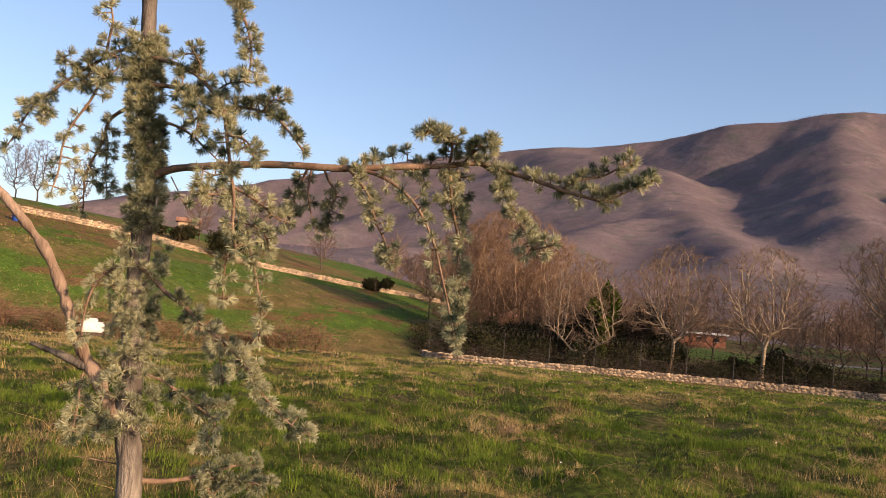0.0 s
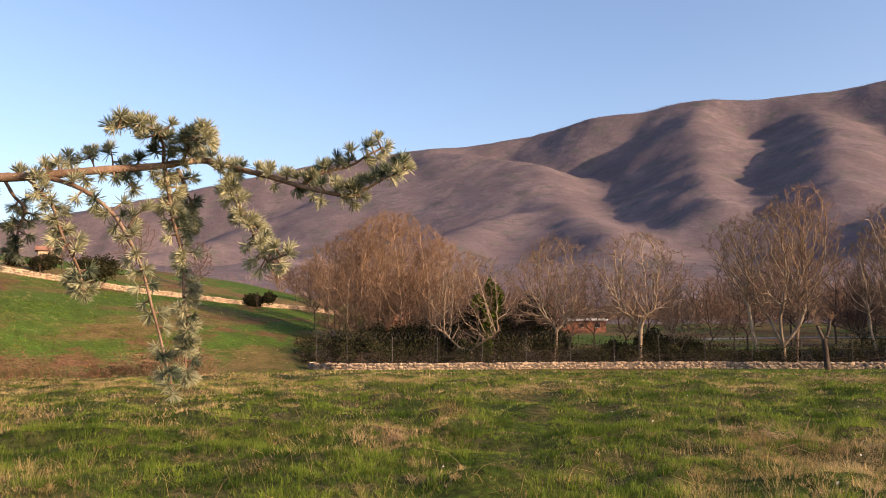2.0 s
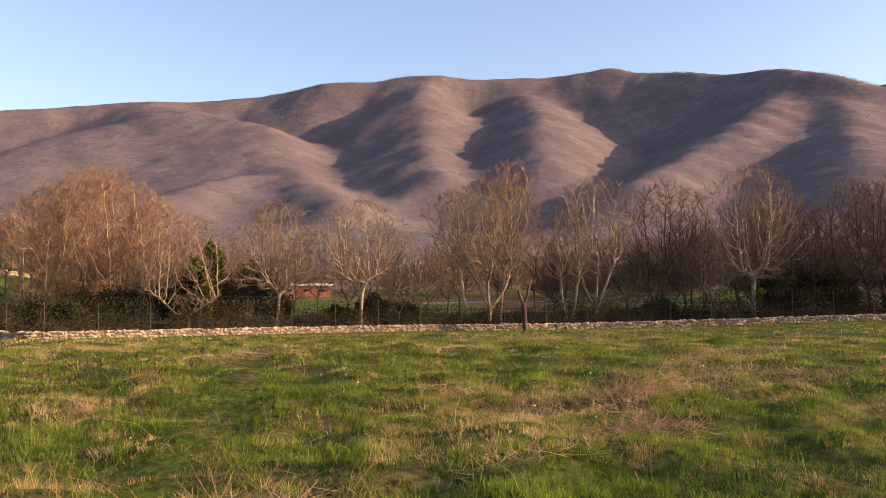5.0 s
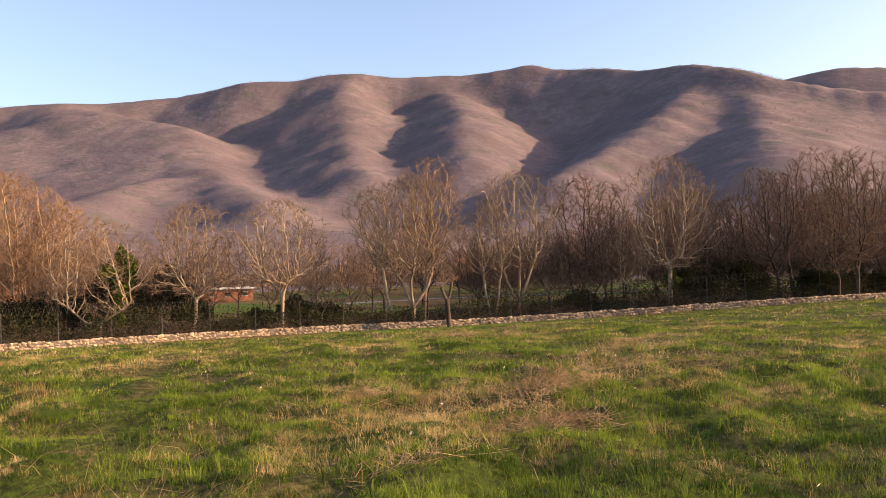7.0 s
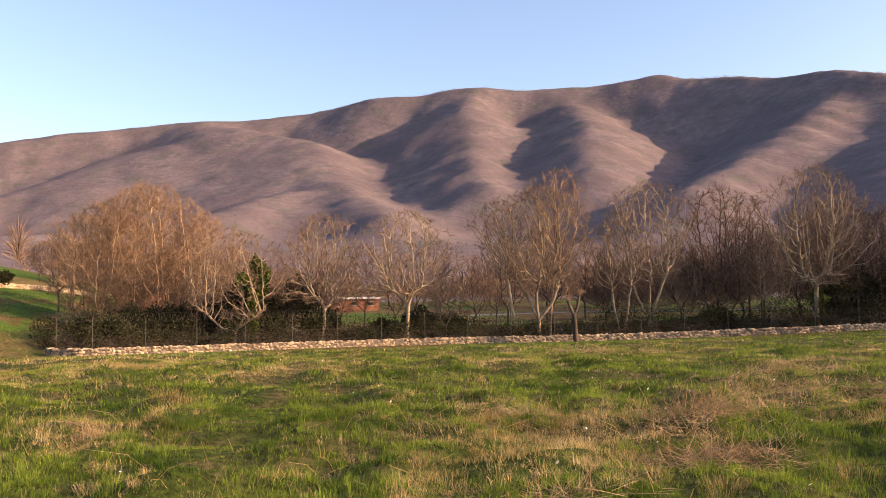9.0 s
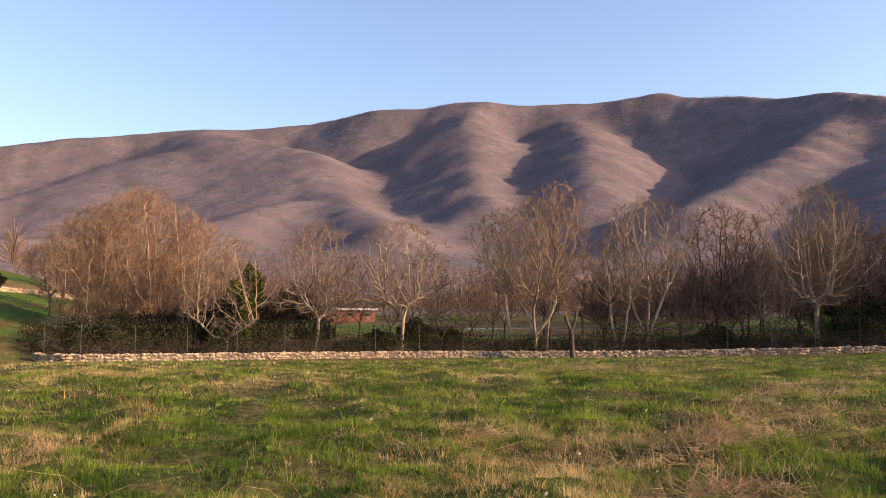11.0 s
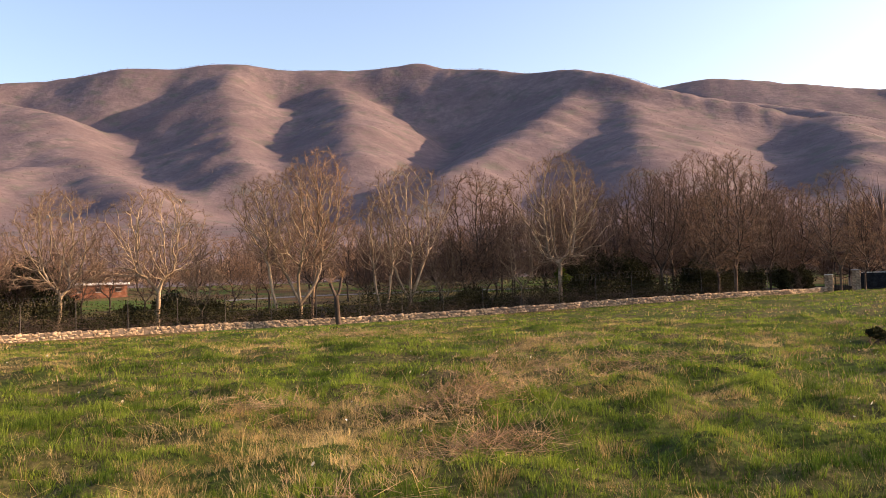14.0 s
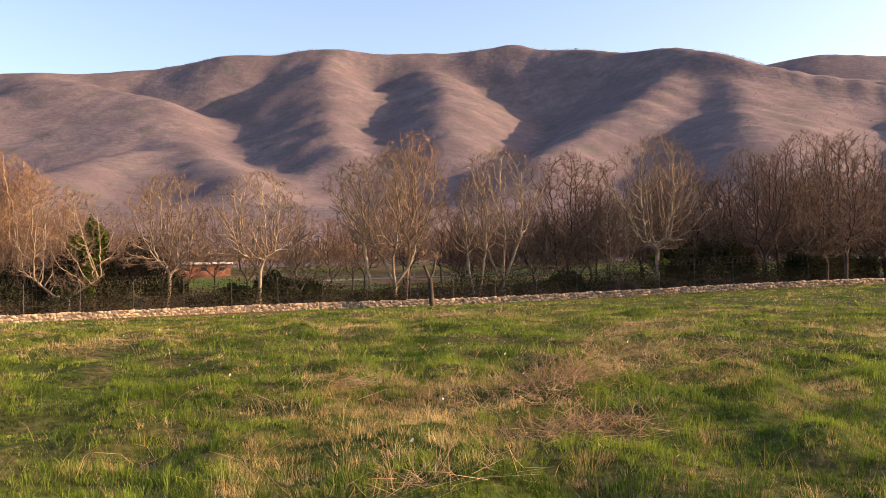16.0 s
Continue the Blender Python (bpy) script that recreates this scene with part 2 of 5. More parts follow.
m = Mat("meadow_soil")
n1, n2, n3 = m.noise(0.12, 4, stretch=(0.6, 0.3, 3.0)), m.noise(6, 5), m.noise(0.8, 4)
c = m.mix(m.step(n1, 0.46, 0.56), (0.08, 0.145, 0.022), (0.19, 0.135, 0.055))
n4 = m.noise(0.16, 4, stretch=(0.7, 0.35, 3.0))
c = m.mix(m.step(n4, 0.54, 0.60), c, (0.18, 0.09, 0.05))
c = m.mix(m.step(n3, 0.35, 0.65), m.mix(0.5, c, (0.05, 0.06, 0.015)), c)
m_meadow = m.color(m.mix(m.step(n2, 0.3, 0.7), m.mix(0.6, c, (0.03, 0.03, 0.01)), c)).bump(n2, 0.8, 0.08).m
# near soil, darkened in colour to stand for shadow between the tufts
m = Mat("field_soil_shaded")
n1, n2 = m.noise(0.5, 4), m.noise(9, 5)
m_field_shaded = m.color(m.mix(m.step(n2, 0.3, 0.7), (0.025, 0.030, 0.008), m.mix(m.step(n1, 0.4, 0.6), (0.06, 0.085, 0.014), (0.12, 0.095, 0.04)))).bump(n2, 0.8, 0.05).m
# brown woods made paler and mauve: distant haze put into the base colour
m = Mat("hazy_wooded_slope")
n1, n2, n3, n5 = m.noise(0.004, 4), m.noise(0.16, 3, 0.7), m.noise(0.02, 3), m.noise(0.05, 4, 0.65)
c = m.mix(m.step(n1, 0.35, 0.65), (0.160, 0.122, 0.126), (0.212, 0.162, 0.160))
c = m.mix(m.step(n3, 0.48, 0.72), c, (0.128, 0.124, 0.104))
n6 = m.noise(0.014, 6, 0.72)
c = m.mix(m.step(n6, 0.38, 0.66), m.mix(0.3, c, (0.08, 0.064, 0.068)), c)
c = m.mix(m.step(n5, 0.35, 0.7), m.mix(0.3, c, (0.08, 0.06, 0.065)), c)
c = m.mix(m.step(n2, 0.38, 0.62), m.mix(0.12, c, (0.06, 0.045, 0.05)), c)
m_slope_hazy = m.color(c).bump(n5, 0.4, 6.0).m
# leaf litter with the shade under the trees put into its colour
m = Mat("shaded_leaf_litter")
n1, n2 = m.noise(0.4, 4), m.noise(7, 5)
m_litter_shaded = m.color(m.mix(m.step(n2, 0.3, 0.7), (0.018, 0.014, 0.009), m.mix(m.step(n1, 0.4, 0.6), (0.055, 0.038, 0.024), (0.03, 0.03, 0.012)))).bump(n2, 0.6, 0.05).m
me = mesh_from("ground", gv, gf, m_meadow, smooth=True)
me.materials.append(m_slope_hazy)
me.materials.append(m_litter_shaded)
me.materials.append(m_field_shaded)
cx, cy = gv[gf].mean(1)[:, :2].T
# the strip behind the wall takes the litter with painted-in shade
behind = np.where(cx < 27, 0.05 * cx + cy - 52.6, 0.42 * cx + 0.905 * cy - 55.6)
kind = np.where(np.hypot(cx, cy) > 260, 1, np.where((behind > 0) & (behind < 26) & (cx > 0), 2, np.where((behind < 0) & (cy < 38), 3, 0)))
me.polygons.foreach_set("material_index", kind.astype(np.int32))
ground = tagged(part("ground", me), "rough meadow running out into wooded mountain slopes", "ground", kind="structure")

# ---- bark, twig and leaf materials ----
m_bark = two_tone("pale_bark", (0.22, 0.165, 0.11), (0.48, 0.37, 0.25), 3.0, 8, vary="object", stretch=(1, 1, 0.3), dist=0.03)
m_bark_dark = two_tone("dark_bark", (0.06, 0.045, 0.035), (0.15, 0.11, 0.085), 3.0, 8, vary="object", stretch=(1, 1, 0.3), dist=0.03)
m_bark_red = two_tone("reddish_bark", (0.19, 0.125, 0.08), (0.38, 0.26, 0.17), 3.0, 8, vary="object", stretch=(1, 1, 0.3), dist=0.03)
m_twig = two_tone("bare_twigs", (0.16, 0.11, 0.076), (0.28, 0.195, 0.137), 0.8, 5, vary="island")
m_twig_red = two_tone("russet_twigs", (0.19, 0.120, 0.075), (0.32, 0.205, 0.13), 0.8, 5, vary="island")
m_twig_grey = two_tone("grey_twigs", (0.13, 0.085, 0.065), (0.20, 0.135, 0.10), 0.8, 5, vary="island")


def leafy(name, dark, light, scale=1.0, through=0.3, rough=0.7, spec=0.05, vary=0.9):
    """Foliage: varies by patch and by leaf, and lets some light through."""
    m = Mat(name, rough, spec)
    c = m.mix(m.step(m.noise(scale, 3), 0.35, 0.65), dark, light)
    c = m.mix(vary, c, m.ramp(m.island(), [(0, (0.42, 0.45, 0.45)), (0.55, (1, 1, 1)), (1, (1.6, 1.45, 1.1))]), "MULTIPLY")
    m.color(c)
    tr = m.node("ShaderNodeBsdfTranslucent")
    m.link(c, tr.inputs["Color"])
    mx = m.node("ShaderNodeMixShader", Fac=through)
    m.link(m.b.outputs[0], mx.inputs[1])
    m.link(tr.outputs[0], mx.inputs[2])
    m.link(mx.outputs[0], m.t.nodes["Material Output"].inputs["Surface"])
    return m.m


m_ivy = leafy("ivy_leaves", (0.045, 0.07, 0.012), (0.12, 0.15, 0.025))
# dark evergreen leaves, colour deepened further for the shade inside the thicket
m_evergreen_shaded = leafy("shaded_evergreen_leaves", (0.022, 0.024, 0.012), (0.055, 0.052, 0.026), 0.6, 0.15, 1.0, 0.0, 0.6)
m_bramble = leafy("bramble_leaves", (0.13, 0.065, 0.04), (0.25, 0.135, 0.08), through=0.2)

# ---- bare trees ----


def grow(rng, start, way, length, radius, levels, up=0.25, wobble=0.22, out=None, level=0):
    """Adds tapered pieces (p0, p1, r0, r1, level) of a branch and its children to out."""
    lv = levels[level]
    n = lv["pieces"]
    p, d = np.array(start, float), np.array(way, float)
    d /= np.linalg.norm(d)
    step = length / n
    kids = []
    for i in range(n):
        f0, f1 = i / n, (i + 1) / n
        end = lv.get("end", 0.25)
        r0, r1 = radius * (1 - f0 * (1 - end)), radius * (1 - f1 * (1 - end))
        d = d + rng.normal(0, wobble, 3) * (0.6 if level == 0 else 1.0) + np.array([0, 0, up * 0.25])
        d /= np.linalg.norm(d)
        q = p + d * step
        out.append((p, q, r0, r1, level))
        if f1 > lv["bare"] and level + 1 < len(levels):
            kids.append((p, q, r1, d.copy(), f1))
        p = q
    if not kids:
        return
    for k in range(lv["kids"]):
        a, b, r, dd, f = kids[rng.randint(len(kids))]
        s = a + (b - a) * rng.rand()
        side = rng.normal(0, 1, 3)
        side -= dd * side.dot(dd)
        side /= np.linalg.norm(side)
        ang = radians(rng.uniform(*lv["angle"]))
        w = dd * math.cos(ang) + side * math.sin(ang) + np.array([0, 0, up])
        ln = length * rng.uniform(*lv["ratio"]) * (1.15 - 0.45 * f)
        grow(rng, s, w, ln, max(r * rng.uniform(0.55, 0.85), 0.004 if len(levels) < 4 else (0.045, 0.022, 0.009, 0.006)[level]), levels, up, wobble, out, level + 1)


LEVELS = [
    dict(pieces=9, bare=0.34, kids=9, angle=(28, 70), ratio=(0.6, 0.92), end=0.42),
    dict(pieces=8, bare=0.2, kids=10, angle=(28, 62), ratio=(0.36, 0.66), end=0.42),
    dict(pieces=5, bare=0.15, kids=8, angle=(26, 66), ratio=(0.42, 0.7), end=0.4),
    dict(pieces=2, bare=1, kids=0, angle=(20, 60), ratio=(0.5, 0.9)),
]

def sprigs(rng, a, b, each, ratio=0.6):
    """Finest twigs: each piece from a to b sends out some, as arrays p0, p1, r0, r1."""
    a, b = np.repeat(a, each, 0), np.repeat(b, each, 0)
    n = len(a)
    d = b - a
    ln = np.linalg.norm(d, axis=1)[:, None]
    p0 = a + d * rng.uniform(0.1, 1, (n, 1))
    w = d / ln + rng.normal(0, 0.55, (n, 3)) + np.array([0, 0, 0.22])
    w /= np.linalg.norm(w, axis=1)[:, None]
    p1 = p0 + w * ln * 2 * ratio * rng.uniform(0.5, 1.5, (n, 1))
    return p0, p1, np.full(n, 0.0080), np.full(n, 0.004)


def pieces_mesh(name, pieces, sides, mat):
    if not pieces:
        return None
    a = [np.array([p[i] for p in pieces]) for i in range(4)]
    return mesh_from(name, *tubes(a, sides), mat, smooth=True)


def colonise(rng, chains, pull, step, kill, up=0.16, wild=0.12, rounds=150):
    """Branch nodes that grow from chains of nodes towards the pull points, which they use up. Returns places and parents."""
    P, parent = [], []
    for chain, root in chains:
        for k, p in enumerate(chain):
            parent.append(root if k == 0 else len(P) - 1)
            P.append(p)
    P, parent = np.array(P, float), np.array(parent)
    near_d, near_i = np.full(len(pull), 1e9), np.zeros(len(pull), int)
    fresh = np.arange(len(P))
    for _ in range(rounds):
        d = np.linalg.norm(pull[:, None] - P[fresh][None], axis=2)
        j = d.argmin(1)
        dm = d[np.arange(len(pull)), j]
        better = dm < near_d
        near_d, near_i = np.where(better, dm, near_d), np.where(better, fresh[j], near_i)
        live = near_d > kill
        pull, near_d, near_i = pull[live], near_d[live], near_i[live]
        if not len(pull):
            break
        acc = np.zeros((len(P), 3))
        np.add.at(acc, near_i, (pull - P[near_i]) / near_d[:, None])
        at = np.unique(near_i)
        v = acc[at] / (np.linalg.norm(acc[at], axis=1)[:, None] + 1e-6)
        v = v + rng.normal(0, wild, v.shape) + [0, 0, up]
        v[:, 2] = np.maximum(v[:, 2], -0.05)
        q = P[at] + v / np.linalg.norm(v, axis=1)[:, None] * step
        gap = np.linalg.norm(q[:, None] - P[None], axis=2).min(1)
        ok = gap > 0.45 * step
        if not ok.any():
            break
        fresh = np.arange(len(P), len(P) + ok.sum())
        P, parent = np.concatenate([P, q[ok]]), np.concatenate([parent, at[ok]])
    return P, parent


def crown_points(rng, n, height, width, low, lean=0.0, flat=0.5):
    """Points spread through an uneven egg-shaped crown from low * height up to the top."""
    u = rng.rand(n)
    th = rng.rand(n) * 2 * np.pi
    lump = 1 + 0.22 * np.sin(3 * th + 7 * u + rng.rand() * 6) + 0.16 * np.sin(5 * th - 9 * u + rng.rand() * 6)
    r = width / 2 * np.sqrt(np.clip(1 - ((u - flat) / np.where(u > flat, 1 - flat, flat + 0.08)) ** 2, 0, 1)) * lump * rng.rand(n) ** 0.42
    z = height * (low + (1 - low) * u)
    return np.stack([r * np.cos(th) + lean * z, r * np.sin(th), z + rng.normal(0, 0.1, n)], -1)


def bare_tree(seed, height, width, low=0.3, stems=((0.0, 0.0),), fork=0.2, lean=0.0, thick=0.016, bark=None, twig=None, n=520, each=5, flat=0.55, step=0.024, extra=(), fine=0.55):
    """A leafless tree at the origin: trunk, limbs that fork into the crown, and fine twigs. stems: sideways offsets of the stems,
    as shares of the width; fork: height at which they part (0: from the ground); extra: side clumps (x, z, size) as shares."""
    rng = np.random.RandomState(seed)
    base = new("bare_tree")
    st = height * step
    pull = [crown_points(rng, int(2.3 * n), height, width, low, lean, flat)]
    for ex, ez, es in extra:
        u = rng.normal(0, 1, (60, 3)) * es * width * 0.5
        pull.append(u + [ex * width + lean * ez * height, 0, ez * height])
    chains, count = [], 0
    f = max(fork * height, 0.0)
    if fork > 0:
        k = max(3, int(f / st))
        zs = np.linspace(-0.3, f, k + 1)
        w = np.cumsum(rng.normal(0, 0.012, (k + 1, 2)), 0) * height * 0.2
        chain = np.stack([lean * np.maximum(zs, 0) + w[:, 0], w[:, 1], zs], -1)
        chains.append((chain, -1))
        count = len(chain)
    for sx, sy in stems:
        top = np.array([sx * width + lean * height * (low + 0.08), sy * width, height * (low + 0.08)])
        start = chains[0][0][-1] if fork > 0 else np.array([sx * width * 0.03, sy * width * 0.03, -0.3])
        k = max(3, int(np.linalg.norm(top - start) / st))
        t = np.linspace(0, 1, k + 1)[1 if fork > 0 else 0:, None]
        bow = np.sin(t * np.pi) * rng.normal(0, 0.02, 3) * height
        chain = start + (top - start) * (t ** [[0.85, 0.85, 1.0]]) + bow
        chain[1:] += rng.normal(0, 0.0025 * height, chain[1:].shape)
        chains.append((chain, count - 1 if fork > 0 and len(chains) == 1 else (len(chains[0][0]) - 1 if fork > 0 else -1)))
    P, parent = colonise(rng, chains, np.concatenate(pull), st, st * 1.05)
    kids = np.bincount(parent[parent >= 0], minlength=len(P))
    for _ in range(3):
        acc = np.zeros_like(P)
        np.add.at(acc, parent[parent >= 0], P[parent >= 0])
        soft = (parent >= 0) & (kids > 0)
        P[soft] = 0.5 * P[soft] + 0.25 * P[parent[soft]] + 0.25 * acc[soft] / kids[soft][:, None]
    load = np.zeros(len(P))
    for i in range(len(P) - 1, -1, -1):
        load[i] = max(load[i], 1.0)
        if parent[i] >= 0:
            load[parent[i]] += load[i]
    q = np.sqrt(load)
    r = 0.010 + (0.85 * height * thick - 0.010) * ((q - 1) / (q.max() - 1)) ** 0.72
    k = np.where(parent >= 0)[0]
    a, b = P[parent[k]], P[k]
    r1 = r[k]
    r0 = np.minimum(r[parent[k]], r1 * 1.35)
    big, mid = r1 > 0.032, (r1 <= 0.032) & (r1 > 0.0125)
    thin = ~big & ~mid
    wood = joined([tubes([a[big], b[big] + (b[big] - a[big]) * 0.04, r0[big], r1[big]], 6), tubes([a[mid], b[mid], r0[mid], r1[mid]], 3)])
    part("trunk", mesh_from("trunk", *wood, bark or m_bark, smooth=True), base)
    small = np.where(r1 < 0.021)[0]
    tw = [a[thin], b[thin], np.clip(r0[thin], 0.009, 0.014), np.clip(r1[thin], 0.006, 0.01)]
    s1 = sprigs(rng, a[small], b[small], each, fine)
    s2 = sprigs(rng, s1[0], s1[1], 2, fine * 0.75)
    v2, f2 = ribbons([np.concatenate(c) for c in zip(tw, s1, s2)], rng)
    part("crown", mesh_from("crown", v2, f2, twig or m_twig), base)
    return base


def ball_leaves(rng, n, centre, size, leaf, flat=0.0):
    """n small leaves (two triangles each) strewn through an uneven ellipsoid."""
    u = rng.normal(0, 1, (n, 3))
    u /= np.linalg.norm(u, axis=1)[:, None]
    lump = 0.75 + 0.25 * np.sin(u[:, 0] * 4 + 1) * np.cos(u[:, 1] * 5) + 0.12 * np.sin(u[:, 2] * 9 + u[:, 0] * 7)
    p = u * (rng.rand(n) ** 0.35 * lump)[:, None] * np.array(size) + np.array(centre)
    return strewn(rng, p, leaf, flat)


def strewn(rng, p, leaf, flat=0.0):
    """Leaf quads folded along the middle at the points p."""
    n = len(p)
    a = rng.normal(0, 1, (n, 3))
    a[:, 2] *= 1 - flat
    a /= np.linalg.norm(a, axis=1)[:, None]
    b = np.cross(a, rng.normal(0, 1, (n, 3)))
    b /= np.linalg.norm(b, axis=1)[:, None]
    s = leaf * rng.uniform(0.6, 1.3, n)[:, None]
    v = np.stack([p - a * s, p + b * s * 0.5, p + a * s, p - b * s * 0.5], 1).reshape(-1, 3)
    return v, np.arange(n * 4).reshape(-1, 4)


def stand(ob, x, y, turn=0.0, size=1.0, sink=0.0):
    """The pose of a thing on the land at x, y."""
    return Matrix.Translation((x, y, gz(x, y) - sink)) @ pose(0, 0, 0, 0, 0, turn) @ Matrix.Scale(size, 4)


def put(ob, x, y, turn=0.0, size=1.0, sink=0.0):
    ob.matrix_world = stand(ob, x, y, turn, size, sink)
    return ob


ROW = "trees behind the stone wall"


def plant(x, y, turn, made, label, group=ROW):
    put(made, x, y, turn)
    return tagged(made, label, "tree", group)


# trees that stand out along the wall: place and build
def facing(x, y):
    """The turn that lays a tree's sideways spread across the line from the meadow."""
    return -math.degrees(math.atan2(x, y))


TWO, THREE, FOUR = ((-0.16, 0.02), (0.17, -0.03)), ((-0.22, 0.05), (0.02, -0.1), (0.2, 0.05)), ((-0.24, 0.0), (-0.08, 0.12), (0.07, -0.12), (0.22, 0.02))
for x, y, label, made in (
        (10.5, 57.3, "bare tree with leaning pale limbs, trunk wrapped in ivy", bare_tree(11, 8.2, 6.6, 0.22, ((-0.3, 0.0), (0.1, 0.1), (0.3, -0.1)), 0.14, 0.0, 0.017, n=420, extra=((-0.42, 0.5, 0.18),))),
        (16.5, 56.6, "bare pale tree with long low side limbs behind the wall", bare_tree(12, 9.4, 6.0, 0.3, ((-0.1, 0.0), (0.1, 0.05)), 0.27, 0.02, 0.017, n=480, extra=((-0.46, 0.36, 0.14), (0.44, 0.42, 0.14)))),
        (22.2, 54.3, "bare forked tree with pale lit trunk behind the wall", bare_tree(13, 9.5, 6.6, 0.34, TWO, 0.27, 0.0, 0.018, n=560, flat=0.6, extra=((-0.45, 0.5, 0.16), (-0.4, 0.4, 0.1)))),
        (26.8, 57.6, "small thin bare tree beside the forked tree", bare_tree(14, 5.0, 3.2, 0.3, TWO, 0.2, 0.0, 0.014, n=260)),
        (30.0, 51.8, "slender bare tree leaning outward, pale bark", bare_tree(15, 10.2, 4.6, 0.45, ((0.0, 0.0),), 0.4, -0.14, 0.014, n=420, flat=0.6)),
        (31.2, 50.9, "tall bare tree with three pale stems behind the wall", bare_tree(16, 11.2, 7.6, 0.32, THREE, 0.13, 0.01, 0.0185, n=720, flat=0.62)),
        (32.5, 51.4, "tall slim bare tree with reddish bark and brown top", bare_tree(17, 12.6, 5.0, 0.4, ((0.06, 0.0),), 0.36, 0.06, 0.013, bark=m_bark_red, twig=m_twig_red, n=480, flat=0.65)),
        (37.3, 49.2, "twin-stemmed slim bare tree with twisting trunks", bare_tree(18, 9.2, 4.4, 0.36, TWO, 0.0, 0.0, 0.013, n=420)),
        (40.1, 49.5, "broad bare tree with several pale stems", bare_tree(19, 11.5, 7.0, 0.33, THREE, 0.1, 0.0, 0.0165, n=720, flat=0.62)),
        (49.3, 42.2, "large pale bare tree with a full rounded crown", bare_tree(20, 12.0, 7.6, 0.26, ((-0.1, 0.0), (0.12, 0.06)), 0.3, 0.0, 0.018, n=760, flat=0.58)),
        (44.8, 50.9, "small bare tree among the larger ones", bare_tree(21, 6.4, 4.4, 0.25, TWO, 0.15, 0.0, 0.014, n=300)),
        (49.5, 46.3, "small pale bare tree with spreading limbs", bare_tree(22, 7.2, 4.8, 0.28, TWO, 0.22, -0.05, 0.015, n=340)),
        (47.3, 48.6, "crooked dark bare sapling behind the fence", bare_tree(23, 6.4, 3.6, 0.3, ((0.1, 0.0),), 0.25, 0.12, 0.012, bark=m_bark_dark, n=240)),
        (52.6, 45.0, "bare tree with dark upright limbs behind the pale one", bare_tree(25, 8.6, 5.4, 0.28, TWO, 0.16, 0.05, 0.014, bark=m_bark_dark, n=380)),
        (60.7, 47.1, "gnarled bare tree beyond the fence", bare_tree(24, 9.2, 6.4, 0.26, TWO, 0.2, 0.0, 0.018, bark=m_bark_dark, n=420))):
    plant(x, y, facing(x, y), made, label)
for k, (x, y, h) in enumerate([(58.1, 38.9, 10.5), (61.9, 40.3, 11.0), (64.8, 39.6, 12.9), (69.4, 39.6, 12.4), (70.6, 37.3, 11.2), (68.1, 34.6, 9.0)]):
    plant(x, y, 57 * k, bare_tree(30 + k, h, 0.5 * h, 0.3, (TWO, ((0.05, 0.0),))[k % 2], 0.24, 0.0, 0.013, bark=m_bark_dark, twig=m_twig_grey, n=460, flat=0.6), "tall dark bare tree in the shaded wood edge")

# the round russet cluster at the corner of the walls
for k, (x, y, h, w) in enumerate([(5.6, 65.6, 11.9, 9.4), (2.2, 66.4, 9.8, 7.6), (9.2, 66.8, 10.0, 7.6), (5.0, 68.8, 11.6, 8.6)]):
    fan = [(0.36 * math.cos(q * 2.4), 0.36 * math.sin(q * 2.4) * 0.8) for q in range(7)] + [(0.1, 0.0)]
    plant(x, y, 70 * k, bare_tree(40 + k, h, w, 0.1, fan, 0.0, 0.0, 0.008, bark=m_bark_red, twig=m_twig_red, n=700, each=9, flat=0.42, step=0.027, fine=0.6),
          "many-stemmed bare shrub tree with dense russet twigs", "russet cluster")

# second row: copies of a few builds
ROW2 = "bare trees of the second row"
builds = [bare_tree(60 + k, 9.5, 5.2 + 0.5 * (k % 3), 0.25, (TWO, ((0.04, 0.0),), THREE)[k % 3], 0.2, 0.0, 0.012, bark=m_bark_dark, twig=(m_twig, m_twig_red, m_twig_grey)[k % 3], n=400, each=5) for k in range(5)]
rng = random.Random(4)
spots = []
for k in range(44):
    u = (k + rng.uniform(-0.4, 0.4)) / 43
    a = 0.5 - 72 * u
    r = rng.uniform(66, 90) if a < -8 else rng.uniform(74, 94)
    spots.append((*polar(a, r), rng.uniform(0, 360), rng.uniform(0.66, 1.02)))
for k, (x, y, turn, size) in enumerate(spots):
    b = builds[k % 5]
    ob = put(b, x, y, turn, size) if k < 5 else copy_thing(b, stand(b, x, y, turn, 1.0))
    if k >= 5:
        ob.scale = (size, size, size * rng.uniform(0.9, 1.1))
    tagged(ob, "bare tree with fine brown twigs in the wood behind", "tree", ROW2)
for k in range(16):
    x, y = polar(-44 - 20 * (k + rng.uniform(-0.4, 0.4)) / 15, rng.uniform(66, 96))
    b = builds[(2, 0, 3)[k % 3]]
    ob = copy_thing(b, stand(b, x, y, rng.uniform(0, 360)))
    size = rng.uniform(0.95, 1.25)
    ob.scale = (size, size, size)
    tagged(ob, "dark bare tree with fine twigs in the shaded wood", "tree", ROW2)
for k, (x, y) in enumerate([(88.9, 38.5), (90.0, 35.8), (92.5, 33.0), (86.0, 41.5), (84.0, 44.0), (95, 38), (94, 29)]):
    ob = copy_thing(builds[(1, 0)[k % 2]], stand(None, x, y, 50 * k))
    ob.scale = (1.0, 1.0, 0.95)
    tagged(ob, "bare tree with russet twigs beyond the gate", "tree", ROW2)

